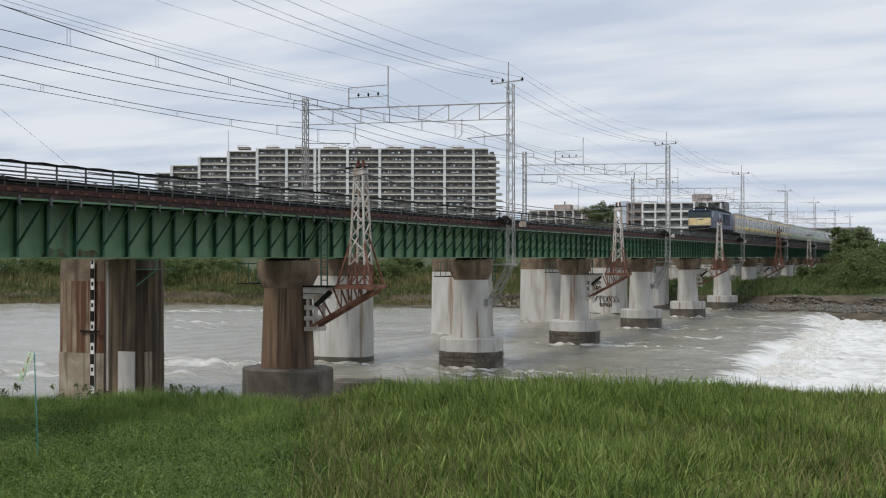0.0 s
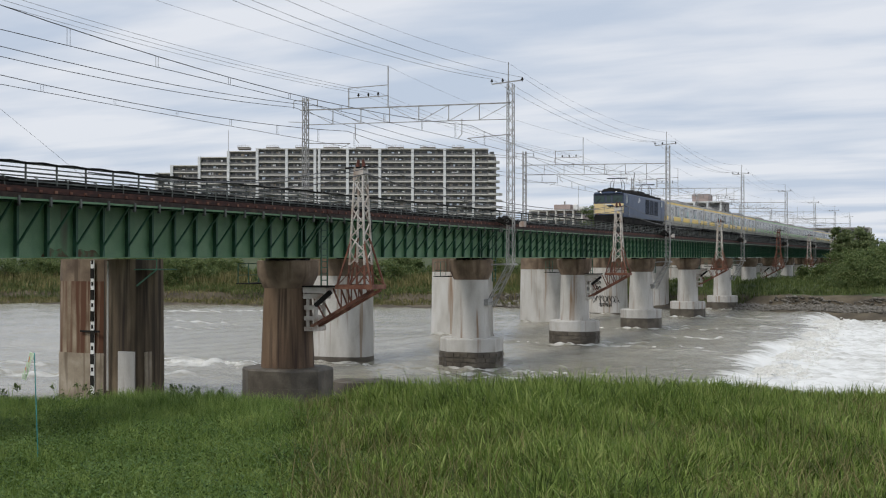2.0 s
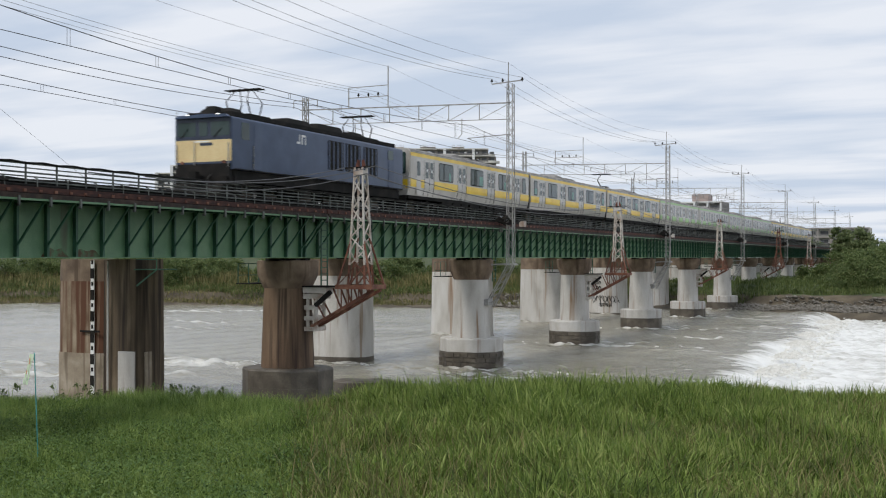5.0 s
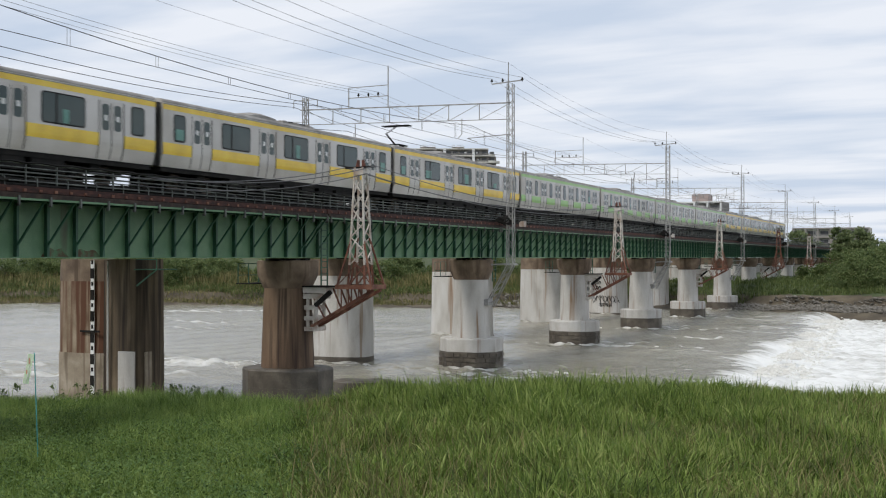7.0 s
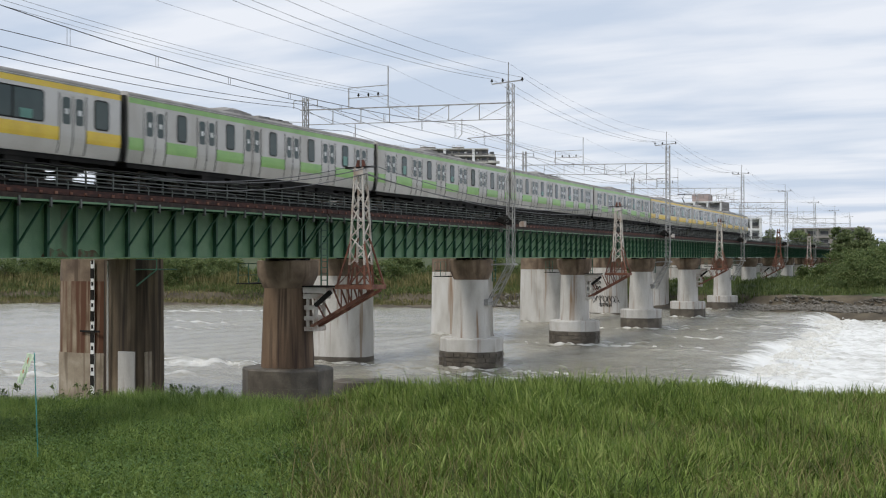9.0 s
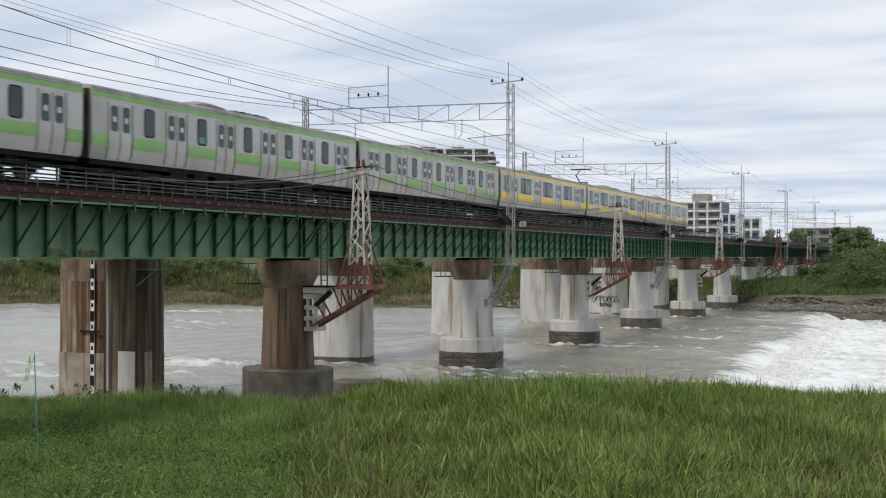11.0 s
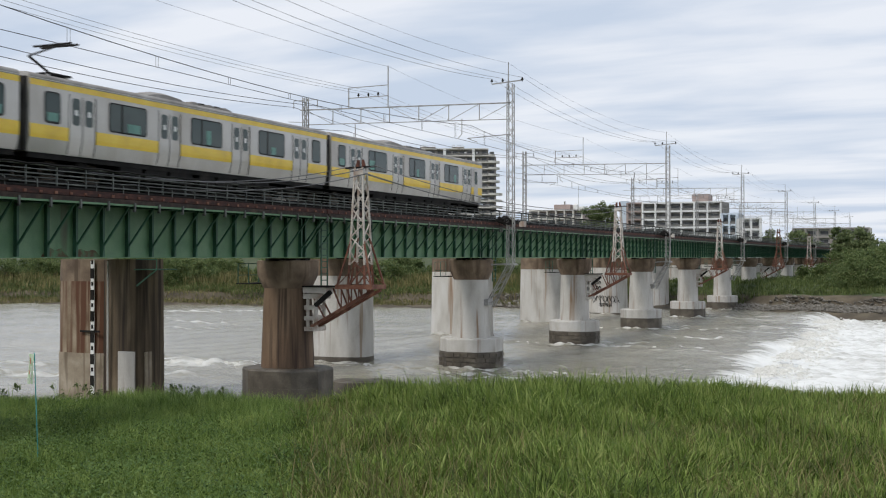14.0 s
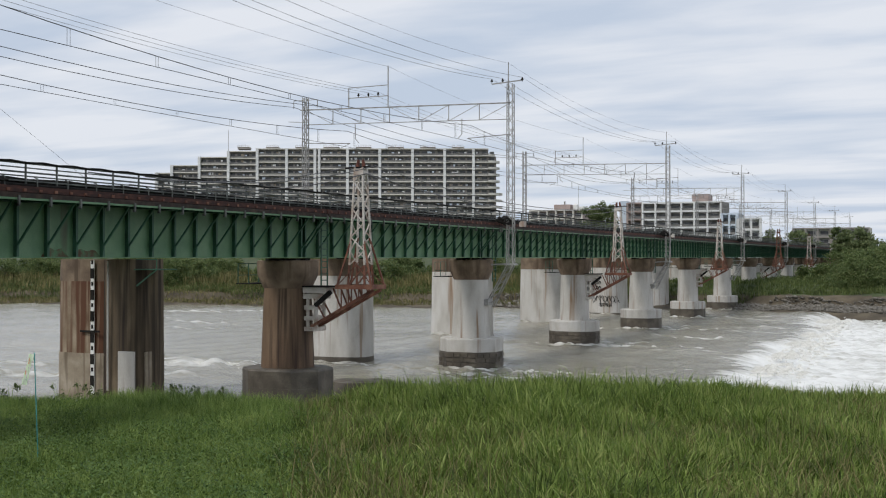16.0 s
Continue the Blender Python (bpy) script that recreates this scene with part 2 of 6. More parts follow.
REED = leafy("dry_reeds", (0.07, 0.085, 0.028), (0.165, 0.16, 0.06), (0.33, 0.27, 0.13))
FOLIAGE = leafy("bush_leaves", (0.05, 0.08, 0.03), (0.12, 0.165, 0.055), (0.24, 0.27, 0.11), trans=0.35)
BARK = material("grey_bark", (0.11, 0.09, 0.07), (0.06, 0.05, 0.04), (0.17, 0.14, 0.11), rough=0.95, coarse=4)


def river(name, deep, silt, foam_lo, foam_hi, scale):
    m = bpy.data.materials.new(name)
    m.use_nodes = True
    N, L = m.node_tree.nodes, m.node_tree.links
    b = N["Principled BSDF"]
    geo = N.new("ShaderNodeNewGeometry")
    mp = N.new("ShaderNodeMapping")
    mp.inputs["Scale"].default_value = scale
    L.new(geo.outputs["Position"], mp.inputs[0])

    def noise_at(s, d, rough=0.55, dist=0.0):
        n = N.new("ShaderNodeTexNoise")
        n.inputs["Scale"].default_value, n.inputs["Detail"].default_value = s, d
        n.inputs["Roughness"].default_value, n.inputs["Distortion"].default_value = rough, dist
        L.new(mp.outputs[0], n.inputs["Vector"])
        return n
    big, foam, rip = noise_at(0.12, 4), noise_at(0.5, 9, 0.68, 0.7), noise_at(2.2, 6, 0.6, 0.4)
    r = N.new("ShaderNodeValToRGB")
    r.color_ramp.elements[0].position, r.color_ramp.elements[1].position = 0.35, 0.65
    r.color_ramp.elements[0].color, r.color_ramp.elements[1].color = (*deep, 1), (*silt, 1)
    L.new(big.outputs[0], r.inputs[0])
    f = N.new("ShaderNodeValToRGB")
    f.color_ramp.elements[0].position, f.color_ramp.elements[1].position = foam_lo, foam_hi
    at = N.new("ShaderNodeAttribute")
    at.attribute_name = "foam"
    ma = N.new("ShaderNodeMath")
    ma.operation = "MULTIPLY_ADD"
    ma.inputs[1].default_value = 0.36
    L.new(at.outputs["Fac"], ma.inputs[0])
    L.new(foam.outputs[0], ma.inputs[2])
    L.new(ma.outputs[0], f.inputs[0])
    mx = N.new("ShaderNodeMixRGB")
    L.new(f.outputs[0], mx.inputs[0])
    L.new(r.outputs[0], mx.inputs[1])
    mx.inputs[2].default_value = (0.78, 0.78, 0.755, 1)
    L.new(mx.outputs[0], b.inputs["Base Color"])
    rr = N.new("ShaderNodeMath")
    rr.operation = "MULTIPLY_ADD"
    rr.inputs[1].default_value, rr.inputs[2].default_value = 0.5, 0.16
    L.new(f.outputs[0], rr.inputs[0])
    L.new(rr.outputs[0], b.inputs["Roughness"])
    b.inputs["IOR"].default_value = 1.33
    bp = N.new("ShaderNodeBump")
    bp.inputs["Strength"].default_value, bp.inputs["Distance"].default_value = 0.55, 0.16
    L.new(rip.outputs[0], bp.inputs["Height"])
    L.new(bp.outputs[0], b.inputs["Normal"])
    return m


WATER = river("silty_river_water", (0.24, 0.225, 0.175), (0.33, 0.31, 0.25), 0.64, 0.96, (0.35, 1.3, 1))


# ---- building blocks ----
class Form:
    """Collects vertices and faces of one part."""

    def __init__(self):
        self.v, self.f = [], []

    def box(self, c, s, rz=0.0):
        cx, cy, cz = c
        hx, hy, hz = s[0] / 2, s[1] / 2, s[2] / 2
        k, n = len(self.v), (math.cos(radians(rz)), math.sin(radians(rz)))
        for dz in (-hz, hz):
            for dx, dy in ((-hx, -hy), (hx, -hy), (hx, hy), (-hx, hy)):
                self.v.append((cx + dx * n[0] - dy * n[1], cy + dx * n[1] + dy * n[0], cz + dz))
        self.f += [(k, k + 3, k + 2, k + 1), (k + 4, k + 5, k + 6, k + 7), (k, k + 1, k + 5, k + 4), (k + 1, k + 2, k + 6, k + 5), (k + 2, k + 3, k + 7, k + 6), (k + 3, k, k + 4, k + 7)]
        return self

    def span(self, x0, x1, y0, y1, z0, z1):
        return self.box(((x0 + x1) / 2, (y0 + y1) / 2, (z0 + z1) / 2), (x1 - x0, y1 - y0, z1 - z0))

    def bar(self, p, q, r, n=4, r2=None):
        """A bar from p to q: square for n = 4, round for more."""
        p, q = Vector(p), Vector(q)
        d = (q - p).normalized()
        up = Vector((0, 0, 1)) if abs(d.z) < 0.9 else Vector((0, 1, 0))
        a = d.cross(up).normalized()
        b = a.cross(d)
        k = len(self.v)
        for e, rad in ((p, r), (q, r if r2 is None else r2)):
            for i in range(n):
                w = 2 * math.pi * (i + 0.5) / n
                self.v.append(tuple(e + a * math.cos(w) * rad + b * math.sin(w) * rad))
        self.f += [(k + i, k + (i + 1) % n, k + n + (i + 1) % n, k + n + i) for i in range(n)]
        self.f += [tuple(k + n - 1 - i for i in range(n)), tuple(k + n + i for i in range(n))]
        return self

    def loft(self, rings, cap=True):
        n, k = len(rings[0]), len(self.v)
        for r in rings:
            self.v += [tuple(p) for p in r]
        for j in range(len(rings) - 1):
            a, b = k + j * n, k + (j + 1) * n
            self.f += [(a + i, a + (i + 1) % n, b + (i + 1) % n, b + i) for i in range(n)]
        if cap:
            self.f += [tuple(k + n - 1 - i for i in range(n)), tuple(k + (len(rings) - 1) * n + i for i in range(n))]
        return self

    def plate(self, outline, depth, place):
        """A flat piece: outline in two axes, set by place(u, v, w) into the thing's space."""
        return self.loft([[place(u, v, w) for u, v in outline] for w in (0, depth)])

    def line(self, pts, r, n=5):
        """One unbroken round run through the points."""
        pts = [Vector(p) for p in pts]
        rings = []
        for i, p in enumerate(pts):
            d = (pts[min(i + 1, len(pts) - 1)] - pts[max(i - 1, 0)]).normalized()
            up = Vector((1, 0, 0)) if abs(d.x) < 0.9 else Vector((0, 1, 0))
            a = d.cross(up).normalized()
            b = a.cross(d)
            rings.append([p + a * math.cos(2 * math.pi * j / n) * r + b * math.sin(2 * math.pi * j / n) * r for j in range(n)])
        return self.loft(rings)


def mesh_of(name, form, mat, smooth=False):
    me = bpy.data.meshes.new(name)
    me.from_pydata(form.v, [], form.f)
    bm = bmesh.new()
    bm.from_mesh(me)
    bmesh.ops.recalc_face_normals(bm, faces=bm.faces)
    bm.to_mesh(me)
    bm.free()
    if smooth:
        me.shade_smooth()
        me.set_sharp_from_angle(angle=radians(40))
    me.materials.append(mat)
    return me


def part(name, form, mat, parent, label="", smooth=False):
    ob = new(name, mesh_of(name, form, mat, smooth))
    ob.parent = parent
    return tagged(ob, label)


def thing(name, at, label, category, group="", kind=""):
    ob = new(name)
    ob.matrix_basis = at if isinstance(at, Matrix) else Matrix.Translation(at)
    return tagged(ob, label, category, group, kind)


def solid(name, form, mat, label, category="", kind="", group="", smooth=False):
    return tagged(new(name, mesh_of(name, form, mat, smooth)), label, category, group, kind)


def rounded(w, h, r, n=3, cx=0.0, cy=0.0):
    pts = []
    for sx, sy, a0 in ((1, 1, 0), (-1, 1, 90), (-1, -1, 180), (1, -1, 270)):
        for i in range(n + 1):
            a = radians(a0 + 90 * i / n)
            pts.append((cx + sx * (w / 2 - r) + r * math.cos(a), cy + sy * (h / 2 - r) + r * math.sin(a)))
    return pts


def array_mesh(name, verts, faces, mat):
    """A mesh from numpy arrays: verts (n, 3), faces (m, 3 or 4)."""
    me = bpy.data.meshes.new(name)
    k = faces.shape[1]
    me.vertices.add(len(verts))
    me.vertices.foreach_set("co", np.ascontiguousarray(verts, dtype=np.float32).ravel())
    me.loops.add(faces.size)
    me.loops.foreach_set("vertex_index", np.ascontiguousarray(faces, dtype=np.int32).ravel())
    me.polygons.add(len(faces))
    me.polygons.foreach_set("loop_start", np.arange(0, faces.size, k, dtype=np.int32))
    me.update(calc_edges=True)
    me.validate()
    me.materials.append(mat)
    return me

# ---- ground, river and banks ----
CH, SH = math.cos(radians(HEAD)), math.sin(radians(HEAD))
XN, XF = -28.9, -38.0          # centre lines of the two tracks
Y0, SPAN = 48.2, 22.8          # first pier in the river, and the pitch of the piers
RAILTOP = 9.28
WEIR_X = -12.5


def from_view(right, ahead):
    """A plan position from metres to the right of and ahead of the bank where the view is taken."""
    return right * CH - ahead * SH, ahead * CH + right * SH


def ground_height(X, Y):
    X, Y = np.asarray(X, float), np.asarray(Y, float)
    ahead, right = Y * CH - X * SH, X * CH + Y * SH
    edge = 47.5 + 1.2 * np.sin(right * 0.21) + 0.6 * np.sin(right * 0.53 + 1)
    d = ahead - edge
    near = np.interp(d, [-90, -47, -41, -34, -25, -3, 0, 2.5, 8], [5.5, 5.2, 4.6, 2.3, 1.5, 0.9, 0.5, -0.8, -2.6])
    far_edge = np.where(X < -26, 160 + (X + 26) * 0.22, 160 + np.clip(X + 26, 0, 60) * -0.1) + 1.2 * np.sin(X * 0.13) + 0.6 * np.sin(X * 0.37)
    e = Y - far_edge
    far = np.interp(e, [-7, -1, 4.5, 5.1, 9, 14, 60, 120, 400, 2500], [-2.6, -0.28, 0.4, 1.4, 2.2, 2.9, 3.2, 4.0, 8.0, 12.0])
    z = np.maximum(near, far)
    return z + 0.12 * np.sin(X * 0.9 + Y * 0.5) * np.sin(Y * 0.7 - X * 0.3)


def grid_form(name, xs, ys, zf, mat):
    X, Y = np.meshgrid(xs, ys)
    V = np.stack([X, Y, zf(X, Y)], -1).reshape(-1, 3)
    nx, ny = len(xs), len(ys)
    i = (np.arange(ny - 1)[:, None] * nx + np.arange(nx - 1)[None, :]).ravel()
    F = np.stack([i, i + 1, i + nx + 1, i + nx], -1)
    me = array_mesh(name, V, F, mat)
    me.shade_smooth()
    return new(name, me)


def build_ground():
    xs = np.concatenate([np.linspace(-3000, -420, 16), np.linspace(-400, -160, 40), np.linspace(-158, 60, 170), np.linspace(70, 400, 30), np.linspace(500, 3000, 12)])
    ys = np.concatenate([np.linspace(-400, -20, 14), np.linspace(-18, 75, 110), np.linspace(78, 125, 14), np.linspace(126, 190, 90), np.linspace(195, 600, 50), np.linspace(700, 4000, 14)])
    g = grid_form("ground", xs, ys, ground_height, SOIL)
    tagged(g, "grassy river banks and flat flood plain", "ground", kind="structure")
    g.data.materials.append(EARTH)
    # bare mud where the far bank meets the water
    c = np.empty(len(g.data.polygons) * 3, dtype=np.float32)
    g.data.polygons.foreach_get("center", c)
    c = c.reshape(-1, 3)
    bare = (c[:, 1] > 110) & (c[:, 1] < 240) & (c[:, 2] < 1.7)
    g.data.polygons.foreach_set("material_index", bare.astype(np.int32))


def swell(X, Y):
    heap = 0.40 * np.clip((-33.5 - X) / 5, 0, 1) * np.clip((Y - 74) / 14, 0, 1) * np.clip((150 - Y) / 20, 0, 1) * np.clip((X + 110) / 40, 0, 1)
    return heap - 0.25 + (0.05 * np.sin(0.9 * X + 0.35 * Y) + 0.04 * np.sin(1.7 * X - 0.8 * Y + 1) + 0.03 * np.sin(2.9 * X + 2.1 * Y)
            + 0.06 * np.sin(0.31 * X - 0.22 * Y + 2))


def sill_of(Y):
    """Where the crest of the weir runs."""
    return -2.4 * np.exp(-np.clip(Y - 60, 0, None) / 15) - 11.5 - 0.042 * (Y - 60.8) + 0.9 * np.sin(Y * 0.12) + 0.6 * np.sin(Y * 0.41 + 2) + 0.3 * np.sin(Y * 1.3)


def set_foam(ob, value):
    """Stores at each vertex how much foam floats there."""
    n = len(ob.data.vertices)
    c = np.empty(n * 3, dtype=np.float32)
    ob.data.vertices.foreach_get("co", c)
    c = c.reshape(-1, 3).astype(float)
    ob.data.attributes.new("foam", "FLOAT", "POINT").data.foreach_set("value", value(c[:, 0], c[:, 1]).astype(np.float32))


def wake(X, Y):
    """Foam that streams down from the piers, and breaking patches on the open river."""
    f = np.zeros_like(X)
    for k in range(0, 7):
        y = Y0 + k * SPAN
        for x0, dy, ln, wd, st in ((XN - 2.2, 1.75, 9.0, 0.35, 0.85), (XN - 2.2, -1.75, 12.0, 0.45, 1.0), (-42.0, 1.6, 5.0, 0.5, 0.7), (-42.0, -1.6, 8.0, 0.6, 0.8)):
            u = X - x0
            line = y + dy + np.sign(dy) * 0.10 * np.clip(u, 0, None) + 0.35 * np.sin(0.5 * u + k)
            f = np.maximum(f, st * np.clip(u / 0.8, 0, 1) * np.exp(-np.clip(u - 3, 0, None) / ln) * np.exp(-((Y - line) / (wd * (1 + 0.05 * np.clip(u, 0, 40)))) ** 2))
    for x, y, lx, ly, st in ((-50, 55.5, 6, 1.6, 0.9), (-44, 58, 5, 1.0, 0.8), (-56, 60, 7, 0.9, 0.6), (-72, 100, 9, 0.8, 0.7), (-86, 108, 10, 0.8, 0.6), (-66, 92, 8, 0.6, 0.55), (-20, 104, 5, 0.5, 0.7), (-19, 88, 4, 0.45, 0.6), (-17, 120, 4, 0.5, 0.6), (-40, 66, 6, 0.8, 0.5), (-27, 66.6, 9, 0.5, 0.95), (-24, 64.5, 6, 0.35, 0.8), (-46, 65.8, 4.5, 2.0, 1.1), (-42, 67.2, 3.5, 1.0, 1.0), (-50, 67.8, 4.5, 0.9, 0.9), (-40, 64.2, 3, 0.8, 0.9), (-88, 124, 8, 1.0, 0.9), (-80, 127.5, 9, 0.7, 0.8), (-96, 119, 8, 0.6, 0.7)):
        f = np.maximum(f, st * np.exp(-((X - x) / lx) ** 2 - ((Y - y - 0.3 * np.sin(X)) / ly) ** 2))
    return f


def build_river():
    def above(X, Y):
        return swell(X, Y) + wake(X, Y) * (0.16 * np.sin(2.3 * X + 1.7 * Y) + 0.12 * np.sin(4.1 * X - 3.3 * Y)) - 0.12 * np.clip(X + 17, 0, 1)

    xs = np.concatenate([np.linspace(-900, -160, 40), np.linspace(-158, -72, 110), np.linspace(-71.5, -16.2, 200)])
    up = grid_form("water", xs, np.linspace(28, 172, 460), above, WATER)
    set_foam(up, wake)
    tagged(up, "silty grey river water with ripples above the weir", "river", kind="structure")

    def drop(X, Y):
        # the water slides over the sill and tumbles down behind it
        d = X - sill_of(Y)
        churn = np.clip(d / 2.5, 0, 1) * np.exp(-np.clip(d - 3, 0, None) / 16)
        lump = 0.30 * np.sin(2.1 * X + 0.9 * np.sin(Y)) * np.sin(1.6 * Y + np.sin(X)) + 0.22 * np.sin(4.3 * X - 2.9 * Y) + 0.16 * np.sin(6.1 * Y + 3 * X)
        return swell(X, Y) - 0.85 * np.clip(d / 2.6, 0, 1) ** 1.5 + churn * lump * 0.34

    def spill(X, Y):
        d = X - sill_of(Y) + 0.28 * np.sin(2.1 * Y + np.sin(0.9 * Y)) + 0.12 * np.sin(5.3 * Y)
        crest = np.clip((d + 1.4) / 3.0, 0, 1)
        calm = np.clip((Y - 128) / 26, 0, 1)
        return np.maximum(wake(X, Y), crest * (0.92 + 0.5 * np.exp(-np.clip(d - 1.5, 0, None) / 6)) * (1 - 0.25 * calm))

    dn = grid_form("water_below_weir", np.concatenate([np.linspace(-17.0, 12, 240), np.linspace(12.5, 300, 60)]), np.linspace(28, 168, 420), drop, WATER)
    set_foam(dn, spill)
    tagged(dn, "white foaming rapids tumbling over a low weir", "rapids", kind="structure")


build_ground()
build_river()


# ---- railway bridges ----
def oval(w, d, z, n=24, power=2.6):
    ring = []
    for i in range(n):
        a = 2 * math.pi * i / n
        c, s = math.cos(a), math.sin(a)
        ring.append((math.copysign(abs(c) ** (2 / power), c) * w / 2, math.copysign(abs(s) ** (2 / power), s) * d / 2, z))
    return ring


def oct_ring(w, d, z, k=0.28):
    a, b, c = w / 2, d / 2, min(w, d) * k
    return [(a, -b + c, z), (a, b - c, z), (a - c, b, z), (-a + c, b, z), (-a, b - c, z), (-a, -b + c, z), (-a + c, -b, z), (a - c, -b, z)]


def near_pier(y, shaft, cap, label, plinth=None, dx=0.06, fw=3.9):
    p = thing("bridge_pier", (XN + dx, y, 0), label, "bridge pier", "piers of the green bridge")
    part("footing", Form().loft([oct_ring(fw, 3.25, -2.6), oct_ring(fw, 3.25, 0.72)]), WET, p, "wet dark stone footing")
    part("plinth", Form().loft([oct_ring(fw, 3.25, 0.724), oct_ring(fw, 3.25, 1.5), oct_ring(fw - 0.1, 3.15, 1.6)]), plinth or shaft, p)
    part("shaft", Form().loft([oval(2.42, 2.2, 1.604), oval(2.16, 1.95, 5.35)]), shaft, p, smooth=True)
    part("cap", Form().loft([oval(2.21, 1.97, 5.354), oval(2.78, 2.4, 5.95), oval(2.85, 2.45, 6.62), oval(2.7, 2.3, 6.66)]), cap, p, "brown stained flared pier cap", smooth=True)
    for sx in (-0.58, 0.58):
        for sy in (-0.45, 0.45):
            part("bearing", Form().box((sx, sy, 6.71), (0.5, 0.42, 0.1)), DARK, p)
    # inspection landing on the far side of the pier
    h = Form()
    for yy in (-0.9, 0.0, 0.9):
        h.bar((-2.2, yy, 5.55), (-2.2, yy, 6.5), 0.025)
    for zz in (5.95, 6.5):
        h.bar((-2.2, -0.9, zz), (-2.2, 0.9, zz), 0.025)
    part("landing_rail", h, GREEN_DARK, p)
    part("landing", Form().box((-1.8, 0, 5.55), (1.0, 1.9, 0.05)), DARK, p)
    return p


def far_pier(y, shaft, cap, label):
    p = thing("bridge_pier", (-38.95, y, 0), label, "bridge pier", "piers of the further bridge")
    part("wet_foot", Form().loft([oval(5.52, 3.02, -2.6, 32, 3.2), oval(5.46, 2.96, 0.08, 32, 3.2)]), WET, p, "dark wet band at the waterline", smooth=True)
    part("shaft", Form().loft([oval(5.42, 2.92, 0.084, 32, 3.2), oval(5.3, 2.8, 5.55, 32, 3.2)]), shaft, p, smooth=True)
    part("cap", Form().loft([oval(5.3, 2.8, 5.554, 32, 3.2), oval(5.3, 2.8, 6.7, 32, 3.2)]), cap, p, smooth=True)
    for sx in (0.6, 2.4):
        part("bearing", Form().box((sx, 0, 6.74), (0.5, 1.0, 0.07)), DARK, p)
    return p


def scrawl(pier):
    """Looping black paint strokes on the flat of the pier; no letters."""
    g = random.Random(31)
    for z, size, u0, n in ((3.75, 0.26, -0.9, 4), (3.1, 0.3, -1.0, 4), (1.75, 0.55, -0.9, 7), (1.05, 0.3, -0.2, 6)):
        for i in range(n):
            u, k = u0 + i * size * 0.85, g.uniform(0, 6.28)
            pts = [(u + size * 0.55 * math.sin(k + 0.9 * j + 0.4 * math.sin(j)), -1.475, z + size * 0.8 * math.sin(1.3 * k + 1.25 * j)) for j in range(8)]
            part("paint_stroke", Form().line(pts, 0.03, 4), DARK, pier, "black sprayed stroke")


def build_piers():
    for k in range(-2, 16):
        y = Y0 + k * SPAN
        if k == 0:
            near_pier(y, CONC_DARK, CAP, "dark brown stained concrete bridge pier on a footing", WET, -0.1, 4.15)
            pier = thing("bridge_pier", (-39.4, y, 0), "old rust-streaked concrete pier with a water gauge", "bridge pier", "piers of the further bridge")
            shift = lambda ring, dx: [(px + dx, py, pz) for px, py, pz in ring]
            part("old_shaft", Form().loft([shift(oval(3.7, 2.9, -2.6, 28, 3.4), -0.85), shift(oval(3.6, 2.8, 5.6, 28, 3.4), -0.85)]), CONC_OLD, pier, "tan concrete with rust runs", smooth=True)
            part("pale_foot", Form().loft([shift(oval(3.74, 2.94, -2.5, 28, 3.4), -0.86), shift(oval(3.70, 2.90, 2.0, 28, 3.4), -0.86)]), TAN, pier, "paler tan concrete", smooth=True)
            part("stained_head", Form().loft([shift(oval(3.62, 2.82, 5.604, 28, 3.4), -0.85), shift(oval(3.6, 2.8, 6.7, 28, 3.4), -0.85)]), CAP, pier, "dark brown rust-stained head", smooth=True)
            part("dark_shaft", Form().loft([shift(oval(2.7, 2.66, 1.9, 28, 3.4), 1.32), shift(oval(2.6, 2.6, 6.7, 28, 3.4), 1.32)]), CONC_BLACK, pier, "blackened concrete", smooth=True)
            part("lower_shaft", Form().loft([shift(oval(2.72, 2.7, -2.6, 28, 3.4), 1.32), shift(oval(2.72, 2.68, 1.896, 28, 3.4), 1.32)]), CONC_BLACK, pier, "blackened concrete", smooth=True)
            part("repair_panel", Form().box((1.98, -1.32, 0.8), (1.0, 0.08, 2.7)), CONC, pier, "white repair panel")
            part("repair_panel", Form().box((2.63, -0.5, 0.8), (0.12, 0.5, 2.6)), TAN, pier, "tan repair strip")
            part("landing", Form().box((3.1, -0.5, 6.2), (1.4, 1.6, 0.05)).bar((2.5, -1.2, 5.4), (3.7, -1.2, 6.2), 0.05).bar((3.7, -1.2, 6.2), (3.7, -1.2, 6.7), 0.03).bar((2.5, -1.2, 6.7), (3.7, -1.2, 6.7), 0.03), GREEN_DARK, pier)
            g = part("gauge_board", Form().box((0.0, -1.47, 3.3), (0.22, 0.05, 6.7)), WHITE, pier, "black and white water gauge board")
            for i in range(6):
                part("gauge_mark", Form().box((0.0, -1.505, 0.65 + i * 1.07), (0.222, 0.03, 0.5)), DARK, g)
                part("gauge_numeral", Form().box((0.0, -1.505, 1.2 + i * 1.07), (0.12, 0.02, 0.2)), DARK, g)
            part("gauge_bracket", Form().box((-0.15, -1.5, 3.1), (1.2, 0.06, 0.1)), DARK, pier)
            part("drain_pipe", Form().bar((0.98, -1.52, 0.2), (0.98, -1.52, 6.6), 0.055, 8), CONC, pier)
        else:
            near_pier(y, CONC, CAP, "pale concrete bridge pier with a brown cap and stone footing")
            fp = far_pier(y, CONC, CAP, "broad white rounded concrete bridge pier" if k != 4 else "broad white concrete bridge pier with black scrawls")
            if k == 4:
                scrawl(fp)


